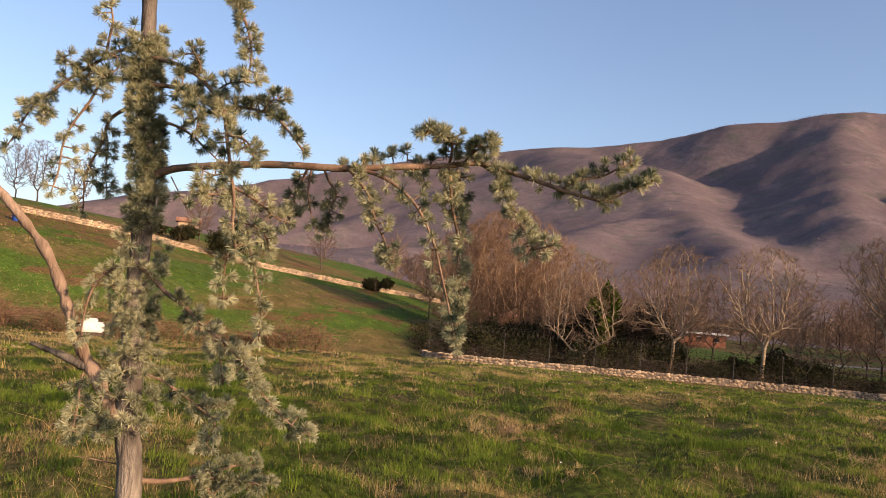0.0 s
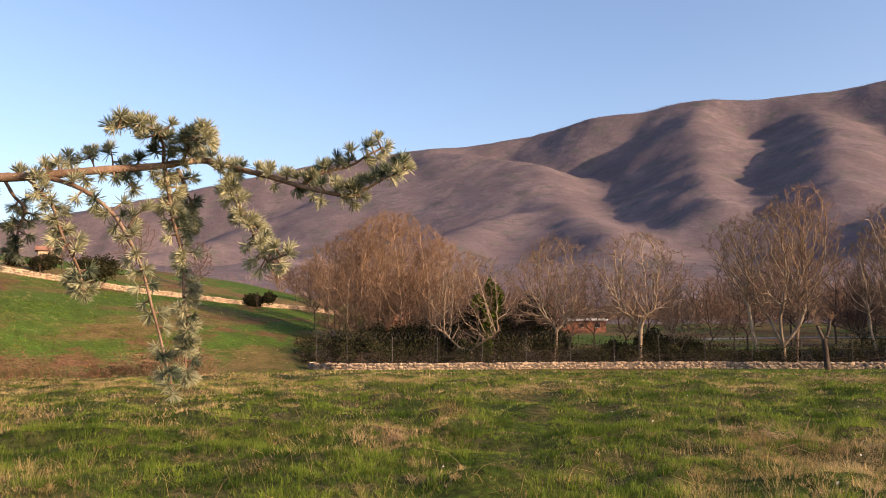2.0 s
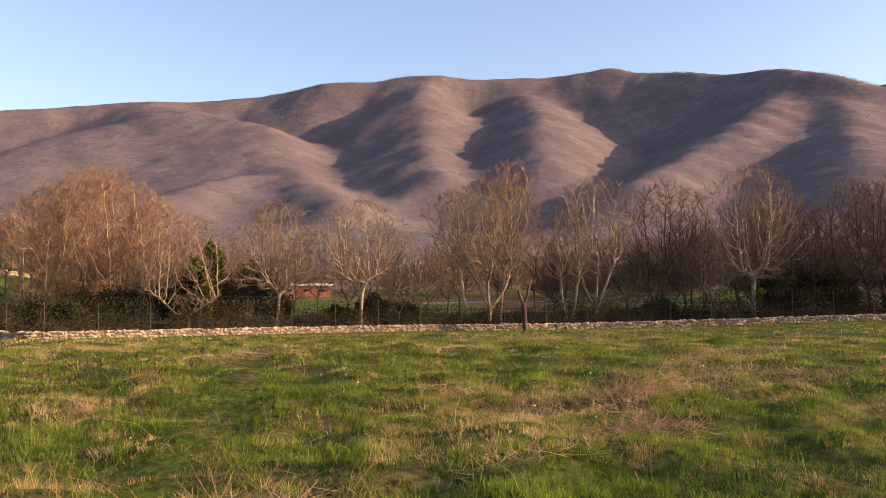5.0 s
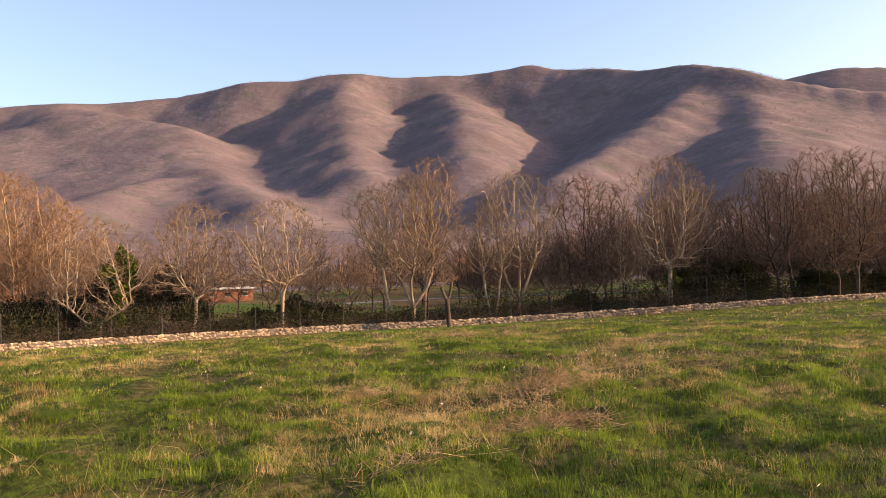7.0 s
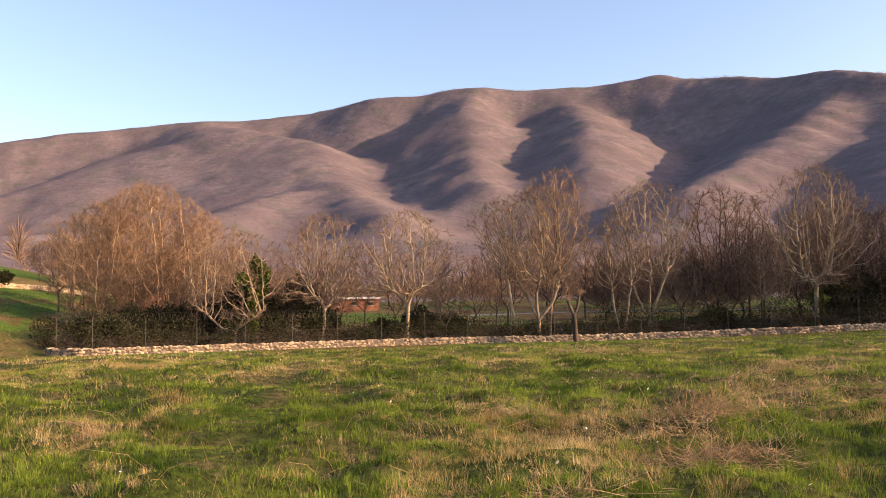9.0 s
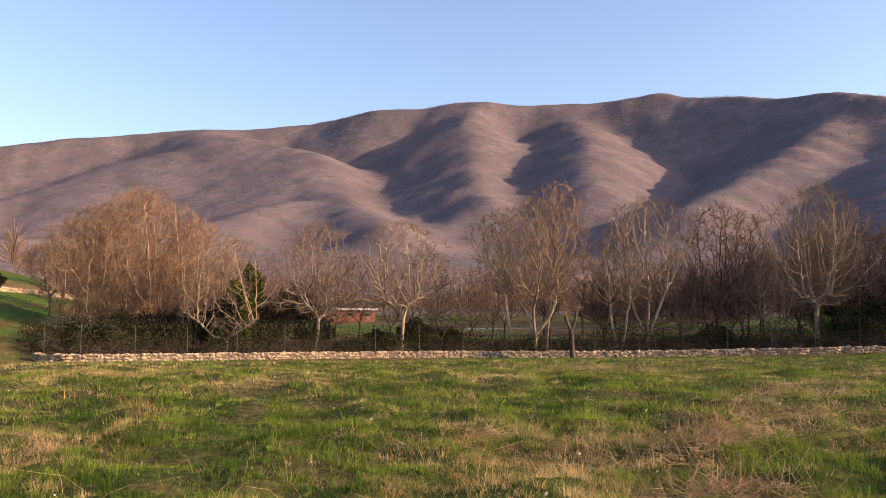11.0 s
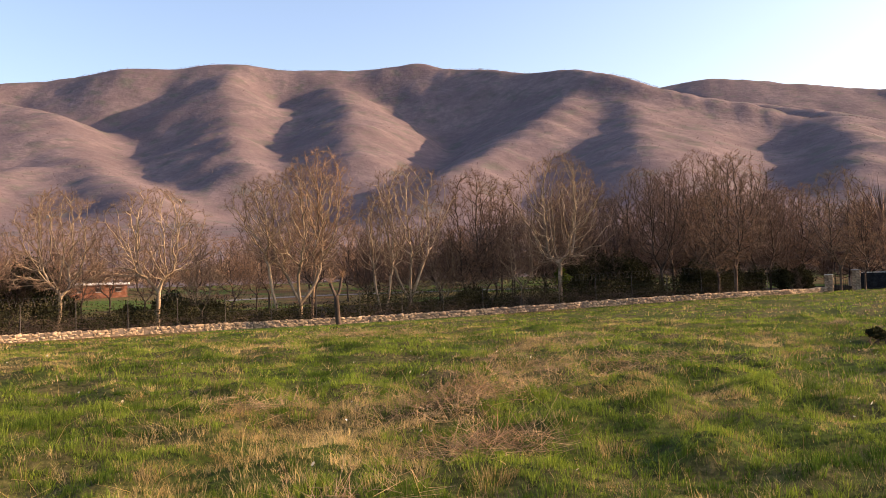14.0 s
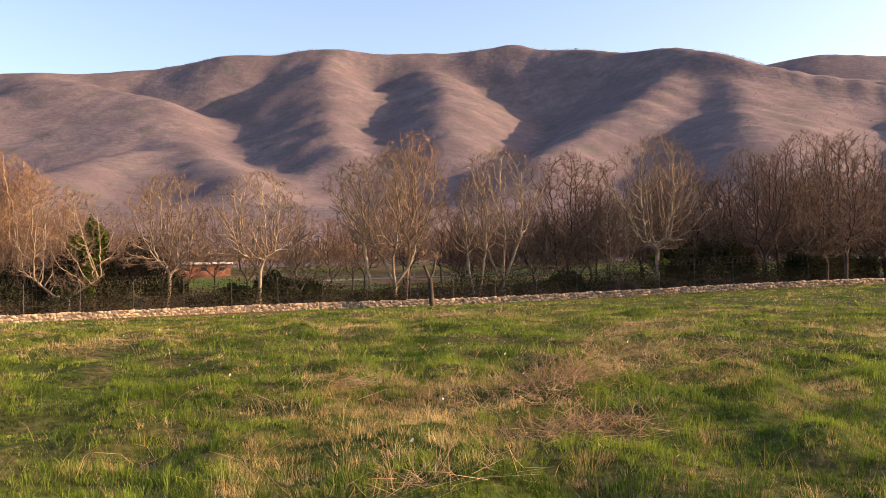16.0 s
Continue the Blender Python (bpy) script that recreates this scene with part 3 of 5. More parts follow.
# trees on the hill, by the upper wall
for k, (x, y, h, lab) in enumerate([(-20.8, 88.9, 7.0, "small bare tree above the hillside wall"), (-4.2, 109.1, 4.8, "stunted dead tree with short broken limbs"),
                                    (-14.5, 93.0, 5.5, "thin bare tree above the hillside wall"), (-26.0, 83.0, 5.0, "thin bare tree above the hillside wall"),
                                    (-44.0, 84.0, 6.6, "bare tree on the brow of the hill"), (-48.0, 87.0, 6.2, "bare tree on the brow of the hill"),
                                    (-40.5, 86.0, 5.6, "bare tree on the brow of the hill"), (-51.5, 86.0, 6.0, "bare tree on the brow of the hill")]):
    plant(x, y, 40 * k, bare_tree(80 + k, h, h * 0.6, 0.25, (TWO, ((0.05, 0.0),))[k % 2], 0.18, 0.03, 0.015, bark=m_bark_dark, twig=m_twig_grey, n=240), lab, "hill trees")

# pollarded stump in front of the wall
rng = np.random.RandomState(7)
base = new("pollard_stump")
pts = spline([(0.12, 0, -0.2), (0.04, 0, 0.5), (0.0, 0, 1.2), (-0.06, 0, 1.9)], 4)
v, f, sz = rope(pts, np.linspace(0.2, 0.15, len(pts)) + rng.normal(0, 0.008, len(pts)), 9)
part("trunk", mesh_from("trunk", v, f, m_bark_dark, True, sz), base)
for end, nm in (((-0.42, 0.05, 2.75), "limb"), ((0.36, 0.0, 3.1), "limb")):
    pts = spline([(-0.06, 0, 1.8), (end[0] * 0.45, 0, 2.15), end], 4)
    v, f, sz = rope(pts, np.linspace(0.12, 0.09, len(pts)) + rng.normal(0, 0.01, len(pts)), 8)
    part("limb", mesh_from("limb", v, f, m_bark_dark, True, sz), base)
out = []
for k in range(26):
    s = Vector((-0.42, 0.05, 2.7)) if k % 2 else Vector((0.36, 0, 3.05))
    grow(rng, s, (rng.normal(0, 0.8), rng.normal(0, 0.8), 1.0), rng.uniform(0.3, 0.7), 0.012, LEVELS[2:], 0.25, out=out)
tagged(part("shoots", pieces_mesh("shoots", out, 3, m_twig_red), base, "thin reddish shoots"), kind="stuff")
tagged(put(base, 30.6, 45.3, -20), "pollarded dark tree stump with two stub limbs", "tree stump")

# ivy up a trunk, evergreen shrubs
rng = np.random.RandomState(9)
bits = [ball_leaves(rng, 520, (cx, cy, cz), (w, w, h), 0.12) for cx, cy, cz, w, h in
        ((0.1, 0, 1.2, 0.5, 1.3), (0.2, 0.1, 2.8, 0.65, 1.1), (0.5, 0, 4.0, 1.0, 1.2), (-0.5, 0.1, 4.6, 0.7, 0.8), (0.9, -0.1, 5.0, 0.6, 1.1), (0.3, 0, 5.6, 0.5, 1.0))]
ivy = new("ivy")
part("leaves", mesh_from("leaves", *joined(bits), m_ivy), ivy)
tagged(put(ivy, 11.6, 57.2), "bright green ivy climbing a bare tree", "ivy")
ob = copy_thing(ivy, stand(ivy, 49.8, 42.3, 90))
ob.scale = (0.7, 0.7, 0.5)
tagged(ob, "dark ivy round the foot of a pale tree", "ivy")


def evergreen(seed, w, h, n=7600, leaf=0.10):
    rng = np.random.RandomState(seed)
    ob = new("evergreen_shrub")
    bits = [ball_leaves(rng, n // 4, (rng.normal(0, w * 0.25), rng.normal(0, w * 0.2), h * rng.uniform(0.35, 0.6)), (w * 0.38, w * 0.38, h * 0.42), leaf) for _ in range(4)]
    part("foliage", mesh_from("foliage", *joined(bits), m_evergreen_shaded), ob)
    out = []
    for k in range(5):
        grow(rng, (rng.normal(0, 0.15), rng.normal(0, 0.15), -0.2), (rng.normal(0, 0.4), rng.normal(0, 0.4), 1), h * 0.8, 0.05, LEVELS[1:], out=out)
    part("stem", pieces_mesh("stem", out, 4, m_bark_dark), ob)
    return ob


for k, (x, y, w, h) in enumerate([(15.0, 60.6, 5.6, 6.0), (12.4, 60.4, 4.6, 5.4), (17.6, 60.4, 3.6, 3.0), (22.6, 60.0, 2.6, 1.8), (8.8, 60.4, 4.2, 3.8), (5.4, 60.2, 4.2, 3.2), (2.6, 58.0, 3.6, 2.6),
                                  (24.6, 58.0, 3.4, 2.6), (56.2, 43.6, 5.0, 5.2), (53.5, 42.8, 3.6, 4.2), (59.5, 42.5, 4.0, 4.0), (61.5, 37.8, 3.8, 3.8), (66.5, 36.0, 3.6, 3.4), (64.0, 36.8, 3.4, 3.2),
                                  (28.5, 60.5, 3.0, 2.0), (44.2, 46.6, 3.0, 2.2), (69.5, 33.5, 2.8, 2.8)]):
    tagged(put(evergreen(100 + k, w, h), x, y, 40 * k), "dark dense evergreen shrub under the bare trees", "shrub", "evergreen shrubs")
for x, y, w, h in [(-20.4, 74.2, 4.2, 3.4), (-7.6, 88.6, 2.4, 2.0), (-25.6, 76.0, 3.0, 2.0)]:
    tagged(put(evergreen(int(130 + w * 10), w, h), x, y), "dark round evergreen shrub above the hillside wall", "shrub", "hillside shrubs")

# a tuft of coarse grass, built with the shrub builder
tagged(put(evergreen(150, 0.43, 0.25, 1600, 0.046), 18.5, 7.5), "dark green tuft of coarse grass alone in the meadow", "shrub")
# ---- stone walls, fence, gate, buildings ----
m_stone = two_tone("wall_stone", (0.27, 0.195, 0.13), (0.52, 0.395, 0.265), 1.6, 9, vary="object", bump=0.7, dist=0.03)
m_stone_rest = two_tone("wall_stone_rest", (0.27, 0.195, 0.13), (0.52, 0.395, 0.265), 1.6, 9, vary="island", bump=0.7, dist=0.03)
m_core = two_tone("wall_mortar", (0.10, 0.078, 0.058), (0.18, 0.14, 0.105), 4, 6)
m_wire = two_tone("weathered_wire", (0.035, 0.033, 0.03), (0.08, 0.075, 0.07), 5, 4, rough=0.6)
m_coil = two_tone("galvanised_coil", (0.09, 0.08, 0.072), (0.17, 0.155, 0.14), 5, 4, rough=0.5)
m_post = two_tone("fence_post", (0.06, 0.055, 0.05), (0.13, 0.115, 0.10), 2, 6)

WALL = [(-1.0, 53.8), (-0.6, 52.8), (0.6, 51.9), (2.5, 51.6), (8, 51.4), (14, 51.2), (20, 50.6), (25, 49.2), (30.5, 46.8), (38, 43.4), (47.5, 39.0), (58.5, 33.6), (64, 30.9), (69.6, 30.6)]
UPPER = [(-34.0, 60.5), (-29.7, 64.5), (-23.3, 71.6), (-17.0, 79.2), (-11.8, 85.0), (-6.5, 91.2), (-1.0, 96.6), (1.5, 99.5)]


def along(line, step):
    """Points (x, y, direction) every step metres of a line."""
    pts = [Vector((x, y, 0)) for x, y in line]
    out, carry = [], 0.0
    for a, b in zip(pts, pts[1:]):
        d = (b - a).normalized()
        s, ln = carry, (b - a).length
        while s < ln:
            out.append((*(a + d * s).xy, math.atan2(d.y, d.x)))
            s += step
        carry = s - ln
    return out


def stone_mesh(seed):
    """A rough rounded block about one unit across."""
    rng = np.random.RandomState(seed)
    bm = bmesh.new()
    bmesh.ops.create_cube(bm, size=1.0)
    bmesh.ops.bevel(bm, geom=bm.edges[:], offset=0.13, segments=1, affect="EDGES")
    for v in bm.verts:
        v.co += Vector(rng.normal(0, 0.07, 3))
    me = bpy.data.meshes.new("stone")
    bm.to_mesh(me)
    bm.free()
    me.materials.append(m_stone)
    return me


stones = [stone_mesh(s) for s in range(8)]


def courses(rng, line, height, rows):
    """Poses of the stones in a rubble wall face and its cap."""
    out = []
    for row in range(rows):
        s = along(line, 0.05)
        i = rng.randint(0, 4)
        while i < len(s) - 4:
            w = rng.uniform(0.14, 0.40)
            x, y, d = s[min(i + int(w * 10), len(s) - 1)]
            h = height / rows * rng.uniform(0.75, 1.2)
            z = gz(x, y) + height * (row + 0.5) / rows + rng.uniform(-0.035, 0.035) - 0.03
            out.append(Matrix.Translation((x, y, z)) @ pose(0, 0, 0, rng.uniform(-5, 5), rng.uniform(-14, 14), math.degrees(d) + rng.uniform(-3, 3))
                       @ Matrix.Diagonal((w * 1.02, 0.42 + rng.uniform(-0.02, 0.03), h * 1.04, 1)))
            i += int(w * 20)
    return out


def core(name, line, height, thick, mat, label):
    v, f = [], []
    st = along(line, 0.8)
    for x, y, d in st:
        nx, ny = -math.sin(d) * thick / 2, math.cos(d) * thick / 2
        for sx, z in ((-1, -0.35), (1, -0.35), (1, height), (-1, height)):
            v.append((x + sx * nx, y + sx * ny, gz(x, y) + z))
    for k in range(len(st) - 1):
        a, b = 4 * k, 4 * k + 4
        f += [(a, b, b + 3, a + 3), (a + 3, b + 3, b + 2, a + 2), (a + 2, b + 2, b + 1, a + 1)]
    ob = part(name, mesh_from(name, v, f, mat))
    return tagged(ob, label, "wall", kind="structure")


def rest_of(name, poses, parent):
    """All the remaining stones joined."""
    vs, fs, sz, o = [], [], [], 0
    src = [(np.array([v.co[:] for v in me.vertices]), [list(p.vertices) for p in me.polygons]) for me in stones]
    for k, m4 in enumerate(poses):
        v, f = src[k % 8]
        a = np.array(m4)
        vs.append(v @ a[:3, :3].T + a[:3, 3])
        for q in f:
            fs.extend(i + o for i in q)
            sz.append(len(q))
        o += len(v)
    ob = part(name, mesh_from(name, np.concatenate(vs), fs, m_stone_rest, False, sz), parent)
    return tagged(ob, kind="stuff")


wall_low = core("wall_stone_low", WALL, 0.42, 0.385, m_core, "low dry rubble wall of pale stones along the meadow")
wall_up = core("wall_stone_upper", UPPER, 0.44, 0.34, m_core, "low pale rubble wall climbing the hillside")
srng = random.Random(21)
low_poses = courses(srng, WALL, 0.47, 3)
near_poses = [p for p in low_poses if 16 < p.translation.x < 42][:300]
near_ids = {id(p) for p in near_poses}
rest_of("stones", [p for p in low_poses if id(p) not in near_ids], wall_low)
rest_of("stones", courses(srng, UPPER, 0.5, 3), wall_up)

# fence behind the wall: posts, strands, coil of barbed wire
fence_line = [(x + 0.35, y + 1.0) for x, y in WALL[:-1]]
fence = new("wire_fence")
post_mesh = bpy.data.meshes.new("post")
bm = bmesh.new()
bmesh.ops.create_cone(bm, segments=8, cap_ends=True, radius1=0.024, radius2=0.022, depth=2.3)
bm.to_mesh(post_mesh)
bm.free()
post_mesh.materials.append(m_post)
TOP = 2.05
for x, y, d in along(fence_line, 3.0):
    ob = part("post", post_mesh, fence)
    ob.location = (x, y, gz(x, y) + 1.0)
segs = []
st = along(fence_line, 0.6)
for z in (0.25, 0.55, 0.85, 1.15, 1.45, 1.75, TOP - 0.05, TOP + 0.42):
    for (x0, y0, _), (x1, y1, _) in zip(st, st[1:]):
        segs.append(((x0, y0, gz(x0, y0) + z), (x1, y1, gz(x1, y1) + z)))
a = [np.array([s[0] for s in segs]), np.array([s[1] for s in segs]), np.full(len(segs), 0.004), np.full(len(segs), 0.004)]
tagged(part("strand_wire", mesh_from("strand_wire", *tubes(a, 3), m_wire), fence), kind="stuff")
segs = []
for x, y, d in along(fence_line, 0.22):
    z = gz(x, y)
    segs.append(((x, y, z + 0.05), (x, y, z + TOP)))
a = [np.array([s[0] for s in segs]), np.array([s[1] for s in segs]), np.full(len(segs), 0.0014), np.full(len(segs), 0.0014)]
tagged(part("netting", mesh_from("netting", *tubes(a, 3), m_wire), fence), kind="stuff")
pts = []
for k, (x, y, d) in enumerate(along(fence_line, 0.03)):
    th = k * 2 * math.pi / 11
    c, s = math.cos(th) * 0.24, math.sin(th) * 0.24
    pts.append((x - math.sin(d) * c, y + math.cos(d) * c, gz(x, y) + TOP + 0.2 + s))
pts = np.array(pts)
part("barbed_coil", mesh_from("barbed_coil", *tubes([pts[:-1], pts[1:], np.full(len(pts) - 1, 0.0055), np.full(len(pts) - 1, 0.0055)], 3), m_coil), fence, "coil of barbed wire")
tagged(fence, "wire fence with thin posts, topped by a barbed coil", "fence")

# gateway
m_iron = two_tone("black_iron", (0.012, 0.012, 0.014), (0.03, 0.03, 0.032), 3, 5, rough=0.55)
m_pale = two_tone("pale_concrete", (0.45, 0.42, 0.38), (0.62, 0.59, 0.54), 2, 6)


def box(bm, x, y, z, sx, sy, sz, bevel=0.0):
    geom = bmesh.ops.create_cube(bm, size=1.0, matrix=Matrix.Translation((x, y, z)) @ Matrix.Diagonal((sx, sy, sz, 1)))
    if bevel:
        edges = {e for v in geom["verts"] for e in v.link_edges}
        bmesh.ops.bevel(bm, geom=list(edges), offset=bevel, segments=2, affect="EDGES")


def boxes(name, mat, rows, parent=None, label="", bevel=0.0):
    bm = bmesh.new()
    for r in rows:
        box(bm, *r, bevel)
    ob = part(name, bm, parent, label)
    ob.data.materials.append(mat)
    return ob


def pillar(x, y, h):
    ob = new("gate_pillar")
    boxes("core", m_core, [(0, 0, h / 2, 0.52, 0.52, h)], ob)
    r = random.Random(int(x * 10))
    z = 0.0
    while z < h - 0.1:
        hh = r.uniform(0.2, 0.3)
        for sx in (-1, 1):
            for sy in (-1, 1):
                s = part("stone", stones[r.randrange(8)], ob)
                s.matrix_local = Matrix.Translation((sx * 0.15, sy * 0.15, z + hh / 2)) @ pose(0, 0, 0, 0, 0, r.uniform(-8, 8)) @ Matrix.Diagonal((r.uniform(0.28, 0.38), 0.34, hh, 1))
        z += hh
    boxes("cap", m_pale, [(0, 0, h + 0.04, 0.66, 0.66, 0.08)], ob, "pale stone cap", 0.02)
    return tagged(put(ob, x, y, 20), "square gate pillar of pale rubble stone", "pillar", "gate pillars")


pillar(70.3, 30.7, 1.5)
pillar(71.3, 28.9, 1.75)
g = new("garden_gate")
boxes("frame", m_iron, [(-0.55, 0, 1.0, 0.05, 0.05, 2.0), (0.55, 0, 1.0, 0.05, 0.05, 2.0), (0, 0, 0.2, 1.1, 0.05, 0.05), (0, 0, 1.5, 1.1, 0.05, 0.05), (0, 0, 2.5, 1.1, 0.04, 0.04),
                        (-0.55, 0, 2.3, 0.04, 0.04, 0.5), (0.55, 0, 2.3, 0.04, 0.04, 0.5)], g)
for k in range(8):
    boxes("bar", m_iron, [(-0.48 + 0.137 * k, 0, 0.85, 0.018, 0.018, 1.3)], g)
g.matrix_world = Matrix.Translation((70.8, 29.8, gz(70.8, 29.8))) @ pose(0, 0, 0, 0, 0, -62)
tagged(g, "black iron garden gate between stone pillars", "gate")
g = new("sliding_gate")
boxes("panel", m_iron, [(0, 0, 0.72, 6.0, 0.06, 1.25)], g)
boxes("rail", m_pale, [(-1.2, 0.0, 1.4, 3.2, 0.1, 0.08)], g, "pale top rail")
for k in range(7):
    boxes("upright", m_iron, [(-2.9 + 0.97 * k, -0.05, 0.75, 0.05, 0.05, 1.5)], g)
boxes("track", m_iron, [(0, 0, 0.04, 6.2, 0.12, 0.08)], g)
for k in (-2.2, 0.9):
    boxes("mast", m_iron, [(k, 0.2, 1.6, 0.07, 0.07, 3.2)], g)
g.matrix_world = Matrix.Translation((72.6, 26.0, gz(72.6, 26.0))) @ pose(0, 0, 0, 0, 0, -70)
tagged(g, "black sheet-metal sliding gate with pale top rail", "gate")

# buildings far behind
m_brick = two_tone("weathered_brick", (0.22, 0.09, 0.05), (0.38, 0.18, 0.11), 1.5, 8)
m_roof = two_tone("white_roof", (0.66, 0.63, 0.60), (0.82, 0.80, 0.77), 1.2, 6)
m_tile = two_tone("roof_tiles", (0.24, 0.12, 0.08), (0.40, 0.22, 0.14), 2, 8)
m_dark = two_tone("dark_opening", (0.02, 0.02, 0.02), (0.05, 0.045, 0.04), 2, 4)
m_render = two_tone("cream_plaster", (0.50, 0.38, 0.26), (0.66, 0.52, 0.37), 1.0, 6)


def shed(name, w, d, h, wall, roof, label, x, y, turn, pitched=False, windows=True):
    ob = new(name)
    walls = boxes("wall", wall, [(0, 0, h / 2 - 0.3, w, d, h + 0.6)], ob)
    for k in range(max(2, int(w / 2.4)) if windows else 0):
        xx = -w / 2 + (k + 0.5) * w / max(2, int(w / 2.4))
        wn_ = new("window")
        wn_.parent = ob
        boxes("pane", m_dark, [(xx, -d / 2 - 0.01, h * 0.62, 0.8, 0.04, 0.6)], wn_)
        boxes("sill", m_pale, [(xx, -d / 2 - 0.03, h * 0.62 - 0.34, 0.96, 0.08, 0.07)], wn_)
        boxes("lintel", m_pale, [(xx, -d / 2 - 0.03, h * 0.62 + 0.34, 0.96, 0.08, 0.07)], wn_)
    if pitched:
        bm = bmesh.new()
        vs = [bm.verts.new(c) for c in ((-w / 2 - 0.3, -d / 2 - 0.3, h), (w / 2 + 0.3, -d / 2 - 0.3, h), (w / 2 + 0.3, 0, h + d * 0.3), (-w / 2 - 0.3, 0, h + d * 0.3),
                                        (w / 2 + 0.3, d / 2 + 0.3, h), (-w / 2 - 0.3, d / 2 + 0.3, h))]
        for f in ((0, 1, 2, 3), (3, 2, 4, 5), (0, 3, 5), (1, 4, 2), (0, 5, 4, 1)):
            bm.faces.new([vs[i] for i in f])
        rf = part("roof", bm, ob)
        rf.data.materials.append(roof)
    else:
        boxes("roof", roof, [(0, 0, h + 0.18, w + 0.7, d + 0.9, 0.34)], ob, "flat white roof slab", 0.03)
    return tagged(put(ob, x, y, turn), label, "building")


shed("farm_building", 8.2, 5, 2.0, m_brick, m_roof, "low red-brick farm building with a flat white roof", 42.6, 131, -16)
shed("brick_hut", 3.0, 3, 2.2, m_brick, m_tile, "small brick hut half hidden by bare trees", 6.0, 78, 0, True)
shed("stone_hut", 2.4, 2.0, 0.9, m_stone, m_tile, "small pale stone hut above the hillside wall", -31.5, 96, 20, True, False)
shed("cream_house", 9, 6, 3.0, m_render, m_tile, "cream-walled house glimpsed beyond the gate", 100, 36, -60, True)

# lane behind the fence
ln = along([(46, 93.5), (58, 90), (80, 80), (105, 66)], 1.5)
v = []
for x, y, d in ln:
    for s in (-1.8, 1.8):
        px_, py_ = x - math.sin(d) * s, y + math.cos(d) * s
        v.append((px_, py_, gz(px_, py_) + 0.06))
m_lane = two_tone("lane_gravel", (0.14, 0.13, 0.115), (0.25, 0.23, 0.21), 1.0, 8)
tagged(part("road", mesh_from("road", v, [(2 * k, 2 * k + 2, 2 * k + 3, 2 * k + 1) for k in range(len(ln) - 1)], m_lane)), "pale gravel lane beyond the fence", "road", kind="structure")

# white tank and blue drum on the slope
m_plastic = two_tone("white_plastic", (0.58, 0.56, 0.52), (0.72, 0.70, 0.66), 3, 6, rough=0.5)
m_blue = two_tone("blue_plastic", (0.02, 0.05, 0.22), (0.04, 0.09, 0.32), 3, 6, rough=0.45)
tk = new("water_tank")
boxes("body", m_plastic, [(0, 0, 0.42, 1.15, 0.9, 0.5)], tk, "", 0.08)
boxes("top", m_plastic, [(-0.1, 0, 0.75, 0.7, 0.6, 0.2)], tk, "", 0.06)
boxes("pallet", m_bark_dark, [(0, -0.35, 0.09, 1.1, 0.12, 0.18), (0, 0.35, 0.09, 1.1, 0.12, 0.18), (0, 0, 0.155, 1.1, 0.9, 0.03)], tk, "dark wooden pallet")
tagged(put(tk, -14.2, 32.0, 20, 0.82), "white plastic tank on a dark pallet in the grass", "tank")
dr = new("drum")
bm = bmesh.new()
bmesh.ops.create_cone(bm, segments=18, cap_ends=True, radius1=0.29, radius2=0.29, depth=0.86, matrix=Matrix.Translation((0, 0, 0.45)))
for z in (0.2, 0.45, 0.72):
    bmesh.ops.create_cone(bm, segments=18, cap_ends=True, radius1=0.31, radius2=0.31, depth=0.05, matrix=Matrix.Translation((0, 0, z)))
o = part("body", bm, dr)
o.data.materials.append(m_blue)
tagged(put(dr, -30.5, 55.5), "blue plastic drum standing on the hillside", "drum")

# ---- the young blue cedar beside the camera ----
m_cedar_bark = two_tone("cedar_bark", (0.10, 0.082, 0.066), (0.34, 0.285, 0.225), 18, 7, stretch=(1, 1, 0.35), bump=0.9, dist=0.01)
m_limb = two_tone("cedar_limb_bark", (0.16, 0.10, 0.065), (0.32, 0.22, 0.15), 22, 6, bump=0.7, dist=0.004)
m_peeled = two_tone("peeled_wood", (0.16, 0.105, 0.072), (0.42, 0.30, 0.215), 18, 9, stretch=(1, 1, 0.2), bump=0.8, dist=0.008)
# one needle in two colours: sunlit side, and shadow side painted darker
m_needle_lit = leafy("cedar_needles_lit", (0.245, 0.25, 0.15), (0.46, 0.445, 0.285), 9.0, 0.25, 0.6, vary=0.4)
m_needle_shade = leafy("cedar_needles_shaded", (0.07, 0.09, 0.06), (0.15, 0.175, 0.11), 9.0, 0.2, 0.6, vary=0.4)

cedar = new("cedar_tree")
cedar.location = (-0.57, 0.57, 0)
crng = np.random.RandomState(3)


def under(ob):
    """Hangs a part, built in place, under the cedar."""
    ob.matrix_parent_inverse = Matrix.Translation((0.57, -0.57, 0))
    return ob


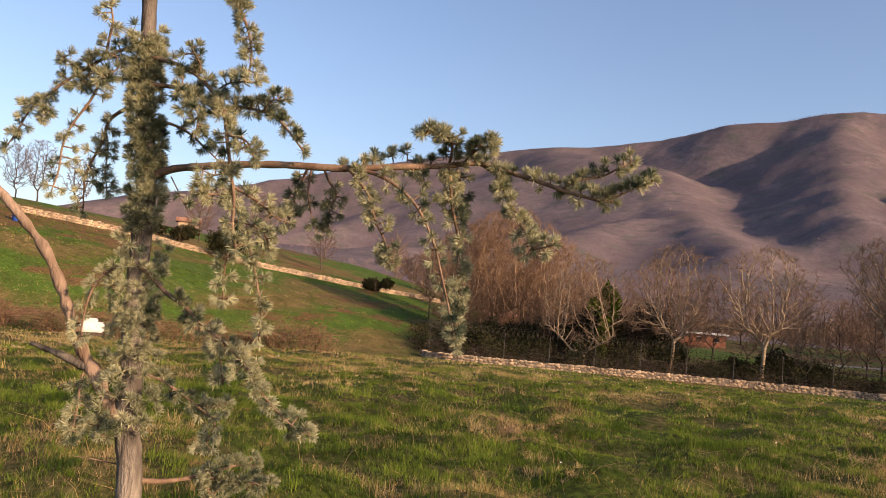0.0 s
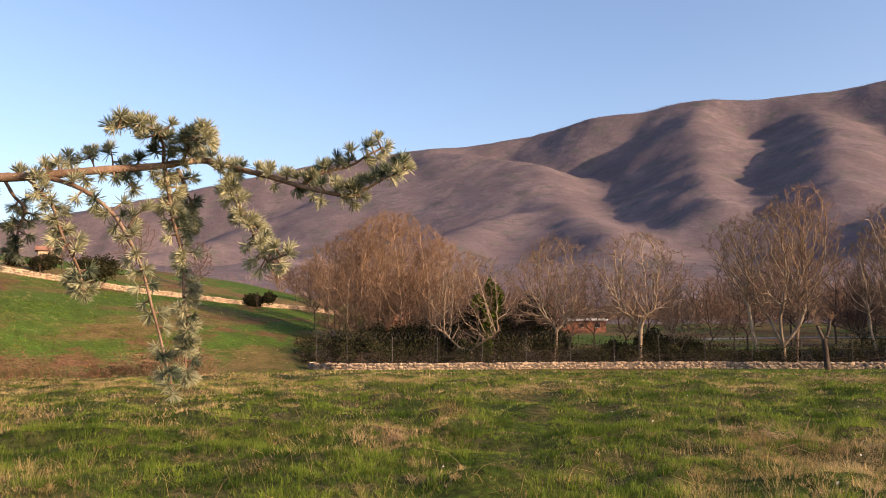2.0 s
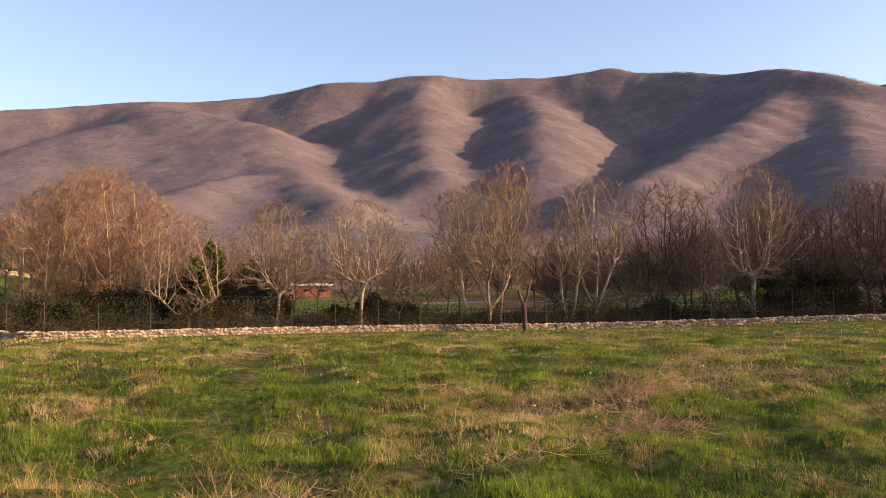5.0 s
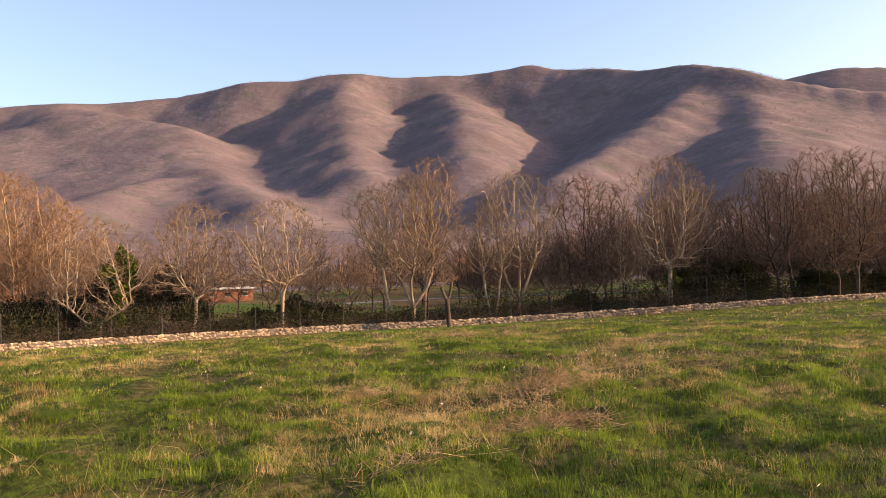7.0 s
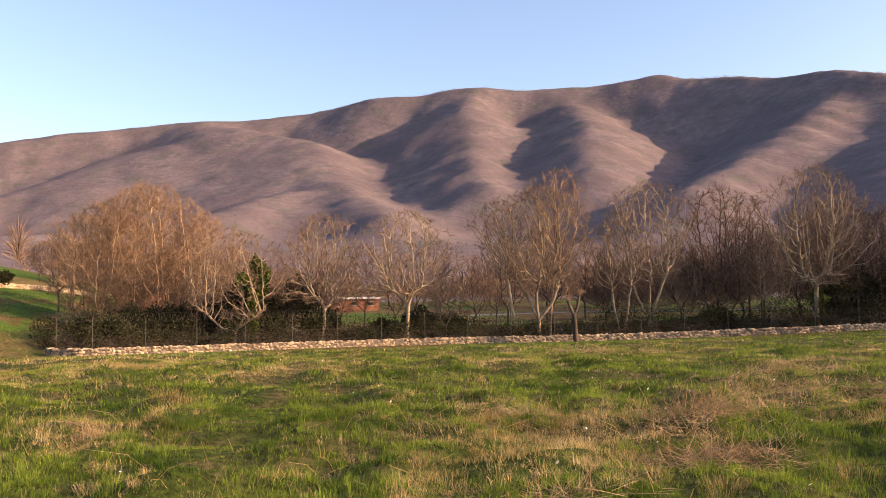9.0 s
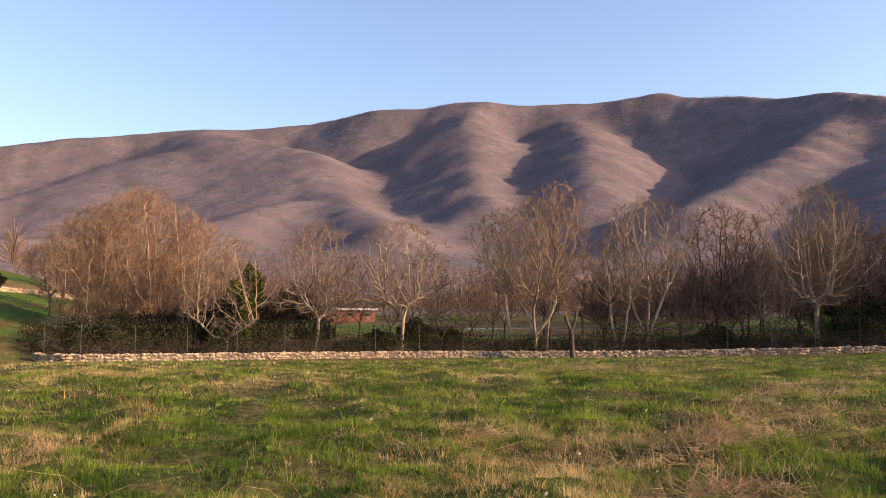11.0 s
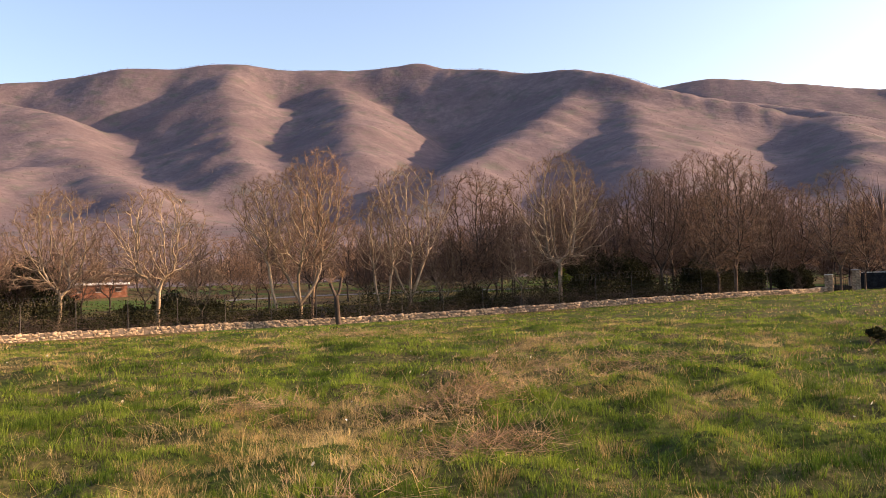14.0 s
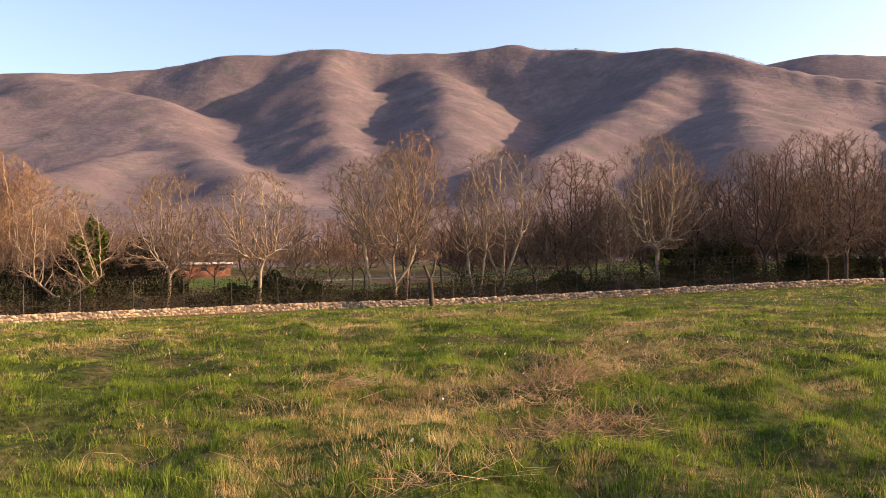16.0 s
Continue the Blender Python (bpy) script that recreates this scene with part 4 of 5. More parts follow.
def rosette(rng, at, axis, n, ln):
    """A whorl of stiff needles opening from a short shoot; each needle is a thin blade."""
    a = np.array(axis, float)
    a /= np.linalg.norm(a)
    d = rng.normal(0, 1, (n, 3))
    d /= np.linalg.norm(d, axis=1)[:, None]
    d = d * 0.85 + a * rng.uniform(0.35, 1.35, n)[:, None]
    d /= np.linalg.norm(d, axis=1)[:, None]
    s = np.array(at) + a * rng.uniform(0, 0.004, n)[:, None]
    e = s + d * (ln * rng.uniform(0.75, 1.15, n))[:, None]
    u = np.cross(d, rng.normal(0, 1, (n, 3)))
    u /= np.linalg.norm(u, axis=1)[:, None]
    m_ = s + (e - s) * 0.7
    v = np.stack([s + u * 0.00035, s - u * 0.00035, m_ - u * 0.00048, e, m_ + u * 0.00048], 1).reshape(-1, 3)
    k = np.arange(n)[:, None] * 5
    return v, np.concatenate([k + [[0, 1, 2]], k + [[0, 2, 4]], k + [[4, 2, 3]]])


def needles(name, spots, mat, parent):
    return part(name, mesh_from(name, *joined(spots), mat), parent)


def limb(pts, r0, r1, gap, skip, up):
    """A branch along points, with rosettes on short spurs every gap metres past the first bare share of it."""
    c = spline(pts, 6)
    n = len(c)
    rad = np.linspace(r0, r1, n) * crng.uniform(0.9, 1.12, n)
    v, f, sz = rope(c, rad, 7)
    br = under(part("branch", mesh_from("branch", v, f, m_limb, True, sz), cedar))
    dist, spots, dark, spurs = 0.0, [], [], []
    total = sum((b - a).length for a, b in zip(c, c[1:]))
    nxt = total * skip + gap * 0.3
    for a, b in zip(c, c[1:]):
        ln = (b - a).length
        d = (b - a).normalized()
        while nxt <= dist + ln:
            p = a.lerp(b, (nxt - dist) / max(ln, 1e-6))
            for k in range(1 if crng.rand() < 0.35 else (2 if crng.rand() < 0.7 else 3)):
                side = Vector(crng.normal(0, 1, 3)) + Vector((0, -0.15, 0.5 * up))
                side = (side - d * side.dot(d)).normalized()
                s = crng.uniform(0.003, 0.010) if crng.rand() < 0.85 else crng.uniform(0.010, 0.018)
                tip = p + side * s
                spurs.append((np.array(p), np.array(tip), 0.0014, 0.0012))
                axis = side + d * 0.35 + Vector((0, 0, 0.1 + 0.25 * up))
                # a random share of rosettes takes the painted shadow-side colour
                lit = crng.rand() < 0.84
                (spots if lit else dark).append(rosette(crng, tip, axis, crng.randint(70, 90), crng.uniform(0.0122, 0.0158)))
            nxt += gap * crng.uniform(0.65, 1.35)
        dist += ln
    if gap < 1:
        spots.append(rosette(crng, c[-1], (c[-1] - c[-2]), 80, 0.0135))
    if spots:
        needles("needles", spots, m_needle_lit, br)
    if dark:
        needles("needles", dark, m_needle_shade, br)
    if spurs:
        sp = [np.array([q[i] for q in spurs]) for i in range(4)]
        tagged(part("short_shoot", mesh_from("short_shoot", *tubes(sp, 4), m_limb), br), kind="stuff")
    return br


TRUNK = [(-0.556, 0.578, 1.353), (-0.570, 0.580, 1.460), (-0.576, 0.582, 1.561), (-0.580, 0.582, 1.654), (-0.583, 0.583, 1.748), (-0.584, 0.583, 1.824), (-0.586, 0.583, 1.891), (-0.602, 0.586, 1.987), (-0.608, 0.586, 2.085), (-0.615, 0.586, 2.183), (-0.620, 0.586, 2.243)]
DEAD = [(-0.579, 0.570, 1.475), (-0.608, 0.574, 1.508), (-0.631, 0.574, 1.547), (-0.656, 0.574, 1.582), (-0.676, 0.574, 1.622), (-0.704, 0.574, 1.685), (-0.734, 0.574, 1.739), (-0.772, 0.574, 1.782), (-0.815, 0.574, 1.826), (-0.858, 0.574, 1.865)]
FORK = [(-0.632, 0.574, 1.552), (-0.662, 0.574, 1.562), (-0.694, 0.574, 1.574), (-0.742, 0.574, 1.588)]
top = [(p[0], p[1], p[2]) for p in TRUNK]
foot = [(top[0][0] + 0.03, top[0][1], -0.15), (top[0][0] + 0.02, top[0][1], 0.45), (top[0][0] + 0.008, top[0][1], 0.95)]
head = [(top[-1][0] + 0.03, top[-1][1] - 0.01, top[-1][2] + 0.3), (top[-1][0] + 0.03, top[-1][1] - 0.02, top[-1][2] + 0.8)]
c = spline(foot + top + head, 5)
zz = np.array([p.z for p in c])
rad = np.interp(zz, [0, 0.5, 1.5, 1.8, 2.1, 3.0], [0.034, 0.025, 0.020, 0.0175, 0.0132, 0.004]) * (1 + crng.normal(0, 0.03, len(c)))
v, f, sz = rope(c, rad, 14)
trunk = under(part("trunk", mesh_from("trunk", v, f, m_cedar_bark, True, sz), cedar, "grey-brown ringed bark"))
spots, dark = [], []
for k in range(520):
    z = crng.uniform(1.78, 2.11) if k < 340 else crng.uniform(1.45, 1.76)
    i = int(np.argmin(abs(zz - z)))
    th = crng.uniform(0, 2 * np.pi)
    side = Vector((math.cos(th) + 0.3, math.sin(th) - 0.9, 0.35)).normalized()
    p = c[i] + side * (rad[i] + crng.uniform(0.003, 0.016 if k < 340 else 0.034)) + Vector((0, 0, crng.uniform(-0.012, 0.012)))
    # a few trunk rosettes get the shadow-side colour too
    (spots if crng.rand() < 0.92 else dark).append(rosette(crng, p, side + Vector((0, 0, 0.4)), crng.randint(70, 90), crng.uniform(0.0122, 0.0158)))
needles("needles", spots, m_needle_lit, trunk)
needles("needles", dark, m_needle_shade, trunk)
c = spline(DEAD, 4)
v, f, sz = rope(c, np.linspace(0.0118, 0.0068, len(c)) * crng.uniform(0.72, 1.2, len(c)), 9)
under(part("dead_limb", mesh_from("dead_limb", v, f, m_peeled, True, sz), cedar, "dead limb with peeled reddish wood"))
c = spline(FORK, 4)
v, f, sz = rope(c, np.linspace(0.010, 0.0035, len(c)) * crng.uniform(0.8, 1.2, len(c)), 7)
under(part("dead_fork", mesh_from("dead_fork", v, f, m_cedar_bark, True, sz), cedar, "split grey stub"))
c = spline([(-0.53, 0.57, -0.1), (-0.525, 0.565, 0.6), (-0.53, 0.56, 1.15), (-0.545, 0.56, 1.30), (-0.562, 0.56, 1.345)], 4)
v, f, sz = rope(c, np.linspace(0.014, 0.005, len(c)) * crng.uniform(0.85, 1.15, len(c)), 7)
under(part("split_stem", mesh_from("split_stem", v, f, m_cedar_bark, True, sz), cedar, "split grey stem at the foot"))
limb([(-0.572, 0.568, 1.878), (-0.536, 0.561, 1.892), (-0.490, 0.545, 1.897), (-0.415, 0.524, 1.903), (-0.338, 0.504, 1.905), (-0.247, 0.493, 1.905), (-0.159, 0.495, 1.915), (-0.089, 0.511, 1.925), (-0.039, 0.534, 1.938), (-0.007, 0.519, 1.930), (0.025, 0.504, 1.920), (0.064, 0.488, 1.908), (0.106, 0.471, 1.893), (0.147, 0.453, 1.882), (0.171, 0.447, 1.880)], 0.0071, 0.0025, 0.0165, 0.42, 1)
limb([(0.095, 0.479, 1.896), (0.123, 0.475, 1.914), (0.157, 0.471, 1.922), (0.182, 0.468, 1.937), (0.202, 0.466, 1.947)], 0.0025, 0.0012, 0.0088, 0, 1)
limb([(0.149, 0.464, 1.884), (0.173, 0.454, 1.888), (0.196, 0.446, 1.900), (0.227, 0.437, 1.914)], 0.0025, 0.0012, 0.0088, 0, 1)
limb([(-0.027, 0.532, 1.936), (0.002, 0.514, 1.913), (0.010, 0.500, 1.885), (0.028, 0.484, 1.857), (0.043, 0.468, 1.827), (0.056, 0.453, 1.802), (0.067, 0.439, 1.801), (0.083, 0.424, 1.805)], 0.0031, 0.0012, 0.0071, 0.1, 0)
limb([(-0.080, 0.517, 1.930), (-0.077, 0.496, 1.950), (-0.083, 0.477, 1.964), (-0.104, 0.459, 1.965), (-0.121, 0.441, 1.957)], 0.0025, 0.0012, 0.0066, 0.1, 1)
limb([(-0.057, 0.519, 1.933), (-0.046, 0.493, 1.944), (-0.031, 0.466, 1.951), (-0.017, 0.440, 1.948)], 0.0025, 0.0012, 0.0066, 0.1, 1)
limb([(-0.080, 0.523, 1.926), (-0.074, 0.524, 1.892), (-0.066, 0.524, 1.849), (-0.054, 0.523, 1.807), (-0.053, 0.525, 1.762), (-0.047, 0.524, 1.726), (-0.050, 0.527, 1.688), (-0.048, 0.528, 1.654)], 0.0031, 0.0012, 0.0076, 0.03, 0)
limb([(-0.067, 0.540, 1.928), (-0.059, 0.550, 1.907), (-0.051, 0.561, 1.876), (-0.060, 0.574, 1.849)], 0.0025, 0.0012, 0.0066, 0.05, 0)
limb([(-0.226, 0.495, 1.906), (-0.197, 0.487, 1.900), (-0.165, 0.480, 1.886), (-0.130, 0.471, 1.858), (-0.106, 0.464, 1.822), (-0.090, 0.457, 1.788), (-0.077, 0.450, 1.746), (-0.064, 0.444, 1.704), (-0.047, 0.436, 1.644)], 0.0031, 0.0012, 0.0193, 0.12, 0)
limb([(-0.236, 0.490, 1.904), (-0.219, 0.486, 1.886), (-0.202, 0.481, 1.866), (-0.194, 0.478, 1.844), (-0.181, 0.474, 1.816), (-0.167, 0.470, 1.791), (-0.158, 0.466, 1.762)], 0.0025, 0.0012, 0.0088, 0.05, 0)
limb([(-0.284, 0.546, 1.911), (-0.274, 0.551, 1.891), (-0.261, 0.556, 1.872), (-0.271, 0.563, 1.844), (-0.272, 0.569, 1.816)], 0.0025, 0.0012, 0.0066, 0.3, 0)
limb([(-0.310, 0.549, 1.912), (-0.320, 0.562, 1.893), (-0.334, 0.576, 1.863), (-0.332, 0.587, 1.842), (-0.358, 0.602, 1.815)], 0.0025, 0.0012, 0.0076, 0.1, 0)
limb([(-0.305, 0.549, 1.909), (-0.305, 0.541, 1.870), (-0.295, 0.531, 1.833), (-0.282, 0.522, 1.801)], 0.0019, 0.0009, 0.0331, 0.4, 0)
limb([(-0.601, 0.574, 2.081), (-0.569, 0.559, 2.073), (-0.535, 0.544, 2.062), (-0.500, 0.529, 2.043), (-0.466, 0.515, 2.013), (-0.445, 0.502, 1.984), (-0.432, 0.491, 1.942), (-0.418, 0.480, 1.887), (-0.405, 0.469, 1.842), (-0.400, 0.460, 1.798), (-0.389, 0.449, 1.763)], 0.0043, 0.0019, 0.0093, 0.12, 0.5)
limb([(-0.597, 0.573, 2.033), (-0.550, 0.558, 2.029), (-0.502, 0.543, 2.015), (-0.464, 0.530, 1.990), (-0.422, 0.516, 1.994), (-0.382, 0.503, 1.987), (-0.352, 0.493, 1.972), (-0.329, 0.485, 1.949), (-0.307, 0.476, 1.924)], 0.0040, 0.0015, 0.0088, 0.25, 0.8)
limb([(-0.469, 0.519, 2.207), (-0.445, 0.511, 2.168), (-0.424, 0.503, 2.130), (-0.410, 0.497, 2.092), (-0.407, 0.493, 2.056), (-0.412, 0.490, 2.041)], 0.0031, 0.0012, 0.0088, 0.2, 0.3)
limb([(-0.610, 0.574, 2.108), (-0.629, 0.578, 2.098), (-0.662, 0.582, 2.086), (-0.694, 0.586, 2.067), (-0.727, 0.590, 2.045), (-0.755, 0.594, 2.025), (-0.790, 0.599, 1.994), (-0.809, 0.603, 1.973), (-0.826, 0.607, 1.940), (-0.843, 0.611, 1.915)], 0.0037, 0.0012, 0.0093, 0.1, 0.6)
limb([(-0.679, 0.586, 2.080), (-0.675, 0.583, 2.109), (-0.671, 0.580, 2.141), (-0.676, 0.577, 2.169), (-0.671, 0.574, 2.203)], 0.0025, 0.0012, 0.0110, 0.1, 0.4)
limb([(-0.604, 0.574, 2.042), (-0.644, 0.568, 2.038), (-0.672, 0.563, 2.023), (-0.684, 0.557, 1.992), (-0.706, 0.552, 1.950), (-0.715, 0.547, 1.912), (-0.714, 0.542, 1.872), (-0.719, 0.536, 1.836)], 0.0031, 0.0012, 0.0165, 0.1, 0.3)
limb([(-0.600, 0.573, 2.005), (-0.621, 0.581, 1.997), (-0.651, 0.589, 1.982), (-0.667, 0.597, 1.966), (-0.676, 0.605, 1.936), (-0.694, 0.613, 1.902), (-0.706, 0.620, 1.877), (-0.709, 0.628, 1.854), (-0.710, 0.636, 1.817)], 0.0037, 0.0012, 0.0121, 0.25, 0)
limb([(-0.677, 0.611, 1.962), (-0.674, 0.624, 1.930), (-0.679, 0.636, 1.892), (-0.678, 0.649, 1.854)], 0.0019, 0.0009, 0.0110, 0.2, 0)
limb([(-0.580, 0.570, 1.973), (-0.552, 0.583, 1.971), (-0.527, 0.597, 1.961), (-0.508, 0.612, 1.946), (-0.484, 0.626, 1.925)], 0.0031, 0.0012, 0.0132, 0.35, 0)
limb([(-0.578, 0.569, 1.729), (-0.552, 0.563, 1.712), (-0.520, 0.556, 1.686), (-0.486, 0.550, 1.666), (-0.454, 0.542, 1.641), (-0.422, 0.535, 1.622), (-0.397, 0.529, 1.604), (-0.372, 0.523, 1.581), (-0.348, 0.520, 1.548), (-0.320, 0.516, 1.521), (-0.294, 0.512, 1.501), (-0.261, 0.508, 1.486)], 0.0043, 0.0012, 0.0076, 0.2, 0)
limb([(-0.572, 0.581, 1.557), (-0.544, 0.583, 1.550), (-0.519, 0.586, 1.541), (-0.500, 0.590, 1.528), (-0.473, 0.592, 1.511), (-0.444, 0.594, 1.491)], 0.0037, 0.0019, 0.0132, 0.25, 0.3)
limb([(-0.444, 0.594, 1.491), (-0.433, 0.596, 1.477), (-0.442, 0.601, 1.454), (-0.448, 0.607, 1.437)], 0.0019, 0.0009, 0.0088, 0.1, 0)
limb([(-0.467, 0.598, 1.507), (-0.438, 0.605, 1.503), (-0.420, 0.613, 1.510)], 0.0019, 0.0009, 0.0076, 0.1, 0)
limb([(-0.560, 0.591, 1.377), (-0.515, 0.617, 1.373), (-0.472, 0.643, 1.378), (-0.437, 0.671, 1.388), (-0.407, 0.698, 1.393), (-0.385, 0.728, 1.387)], 0.0050, 0.0012, 0.0076, 0.45, 0.5)
limb([(-0.481, 0.675, 1.371), (-0.444, 0.675, 1.371), (-0.404, 0.674, 1.368), (-0.366, 0.675, 1.368), (-0.344, 0.679, 1.371)], 0.0025, 0.0012, 0.0076, 0.1, 0.4)
limb([(-0.470, 0.672, 1.367), (-0.451, 0.662, 1.354), (-0.421, 0.650, 1.338)], 0.0025, 0.0012, 0.0076, 0.1, 0.2)
limb([(-0.585, 0.571, 1.737), (-0.611, 0.566, 1.724), (-0.632, 0.559, 1.705), (-0.644, 0.551, 1.675), (-0.647, 0.544, 1.639), (-0.645, 0.536, 1.603)], 0.0031, 0.0012, 0.0121, 0.2, 0.2)
limb([(-0.645, 0.561, 1.547), (-0.646, 0.557, 1.521), (-0.645, 0.553, 1.481), (-0.650, 0.549, 1.447)], 0.0025, 0.0012, 0.0082, 0.1, 0)
limb([(-0.588, 0.571, 1.501), (-0.603, 0.566, 1.482), (-0.609, 0.557, 1.461), (-0.590, 0.547, 1.450)], 0.0025, 0.0012, 0.0110, 0.3, 0)
limb([(-0.380, 0.496, 1.768), (-0.365, 0.491, 1.725), (-0.353, 0.487, 1.682), (-0.347, 0.483, 1.655), (-0.349, 0.481, 1.627)], 0.0025, 0.0009, 0.0165, 0.05, 0)
limb([(-0.403, 0.476, 1.773), (-0.408, 0.473, 1.745), (-0.408, 0.469, 1.711), (-0.404, 0.464, 1.684)], 0.0019, 0.0009, 0.0165, 0.2, 0)
limb([(-0.415, 0.491, 1.862), (-0.394, 0.499, 1.852), (-0.373, 0.507, 1.841), (-0.350, 0.517, 1.822), (-0.329, 0.527, 1.816)], 0.0025, 0.0012, 0.0076, 0.05, 0)
limb([(-0.406, 0.477, 1.808), (-0.376, 0.484, 1.803), (-0.355, 0.493, 1.787), (-0.351, 0.505, 1.762)], 0.0025, 0.0012, 0.0088, 0.05, 0)
limb([(-0.414, 0.478, 1.851), (-0.433, 0.465, 1.844), (-0.451, 0.452, 1.844), (-0.452, 0.436, 1.859)], 0.0019, 0.0009, 0.0088, 0.1, 0)
limb([(-0.421, 0.541, 1.622), (-0.422, 0.549, 1.585), (-0.415, 0.556, 1.549), (-0.427, 0.566, 1.566)], 0.0019, 0.0009, 0.0110, 0.1, 0)
limb([(-0.501, 0.531, 2.043), (-0.494, 0.517, 2.058), (-0.498, 0.506, 2.068), (-0.502, 0.494, 2.078)], 0.0019, 0.0009, 0.0110, 0.3, 1)
limb([(-0.542, 0.550, 2.064), (-0.524, 0.529, 2.036), (-0.523, 0.510, 2.011)], 0.0019, 0.0009, 0.0110, 0.2, 0.5)
limb([(-0.465, 0.512, 2.013), (-0.443, 0.496, 2.024), (-0.417, 0.479, 2.026), (-0.390, 0.462, 2.021)], 0.0019, 0.0009, 0.0099, 0.1, 1)
limb([(-0.492, 0.529, 2.015), (-0.504, 0.513, 1.996), (-0.507, 0.495, 1.977)], 0.0019, 0.0009, 0.0099, 0.1, 0.5)
limb([(-0.731, 0.599, 2.047), (-0.733, 0.580, 2.060), (-0.739, 0.561, 2.065)], 0.0019, 0.0009, 0.0099, 0.2, 1)
limb([(-0.697, 0.592, 2.069), (-0.696, 0.567, 2.037), (-0.692, 0.542, 2.015)], 0.0019, 0.0009, 0.0099, 0.1, 0.3)
limb([(-0.794, 0.605, 1.995), (-0.771, 0.589, 1.981), (-0.768, 0.574, 1.964)], 0.0019, 0.0009, 0.0099, 0.1, 0.3)
limb([(-0.659, 0.574, 2.084), (-0.642, 0.557, 2.057), (-0.647, 0.541, 2.038), (-0.657, 0.524, 2.022)], 0.0019, 0.0009, 0.0088, 0.1, 0.5)
limb([(-0.429, 0.481, 1.940), (-0.392, 0.456, 1.929), (-0.371, 0.434, 1.900)], 0.0019, 0.0009, 0.0099, 0.1, 0.5)
limb([(-0.418, 0.479, 1.887), (-0.434, 0.457, 1.873), (-0.449, 0.436, 1.876)], 0.0019, 0.0009, 0.0099, 0.1, 0.5)
limb([(-0.547, 0.551, 2.026), (-0.508, 0.524, 2.003), (-0.484, 0.499, 1.975), (-0.476, 0.477, 1.944)], 0.0019, 0.0009, 0.0099, 0.1, 0.3)
limb([(-0.381, 0.497, 1.986), (-0.366, 0.482, 2.000), (-0.341, 0.468, 2.000)], 0.0019, 0.0009, 0.0088, 0.1, 1)
limb([(-0.204, 0.544, 1.919), (-0.204, 0.541, 1.930), (-0.204, 0.538, 1.938)], 0.0012, 0.0009, 0.0110, 0.5, 1)
limb([(-0.171, 0.540, 1.922), (-0.171, 0.531, 1.931), (-0.174, 0.523, 1.939)], 0.0012, 0.0009, 0.0110, 0.4, 1)
limb([(-0.149, 0.544, 1.924), (-0.149, 0.538, 1.939), (-0.150, 0.532, 1.949)], 0.0012, 0.0009, 0.0110, 0.3, 1)
limb([(-0.130, 0.542, 1.926), (-0.128, 0.530, 1.910), (-0.131, 0.518, 1.912)], 0.0012, 0.0009, 0.0088, 0.1, 0)
limb([(-0.122, 0.505, 1.840), (-0.109, 0.498, 1.858), (-0.101, 0.491, 1.864)], 0.0012, 0.0009, 0.0110, 0.1, 0.5)
limb([(-0.542, 0.575, 1.881), (-0.533, 0.586, 1.862), (-0.520, 0.596, 1.836), (-0.509, 0.606, 1.818)], 0.0012, 0.0006, 0.0275, 0.3, 0)
limb([(-0.574, 0.594, 1.399), (-0.602, 0.590, 1.403), (-0.627, 0.582, 1.408), (-0.654, 0.574, 1.412)], 0.0015, 0.0006, 9, 0, 0)
tagged(cedar, "young blue cedar with pale needle rosettes and drooping branches", "tree")

# ---- undergrowth, brambles, woods, grass ----


def thicket(name, rng, spots, w, h, n_stem, n_leaf, stem_mat, leaf_mat, leaf=0.05):
    """Arching canes and leaves over spots (x, y, size); one object."""
    p0, p1, lp = [], [], []
    for x, y, s in spots:
        z = gz(x, y)
        for k in range(n_stem):
            a = np.array([x + rng.normal(0, w * s), y + rng.normal(0, w * s), z - 0.05])
            d = np.array([rng.normal(0, 0.5), rng.normal(0, 0.5), 1.0])
            ln = h * s * rng.uniform(0.5, 1.1) / 4
            for i in range(4):
                b = a + d / np.linalg.norm(d) * ln
                p0.append(a)
                p1.append(b)
                a = b
                d = d + np.array([rng.normal(0, 0.5), rng.normal(0, 0.5), -0.45])
        for k in range(n_leaf):
            u = rng.normal(0, 1, 3)
            u /= np.linalg.norm(u)
            lp.append((x + u[0] * w * s * 1.5, y + u[1] * w * s * 1.5, z + h * s * 0.8 * rng.rand() ** 0.8))
    p0, p1 = np.array(p0), np.array(p1)
    r = np.full(len(p0), 0.007)
    ob = part(name, mesh_from(name, *tubes([p0, p1, r, r * 0.7], 3), stem_mat))
    if n_leaf:
        lv = part("leaves", mesh_from("leaves", *strewn(rng, np.array(lp), leaf), leaf_mat), ob)
    return ob


rng = np.random.RandomState(31)
spots = []
for x, y, d in along(WALL[:-1], 0.12):
    thin = 0.85 if 22 < x < 37 else 1.0
    if rng.rand() < 1.0:
        spots.append((x + rng.normal(0, 0.8), y + rng.uniform(1.4, 8.5), thin * rng.uniform(0.35, 1.1) * (1 + 0.4 * math.sin(x * 0.9) * math.sin(x * 0.37 + 1))))
tagged(thicket("undergrowth", rng, spots, 0.6, 2.6, 14, 135, m_bark_dark, m_evergreen_shaded, 0.07), "dark tangled undergrowth behind the wire fence", "undergrowth", kind="stuff")
spots = [(x + rng.normal(0, 0.3), y + rng.uniform(0.4, 1.2), rng.uniform(0.4, 0.8)) for x, y, d in along(WALL[:-1], 0.8)]
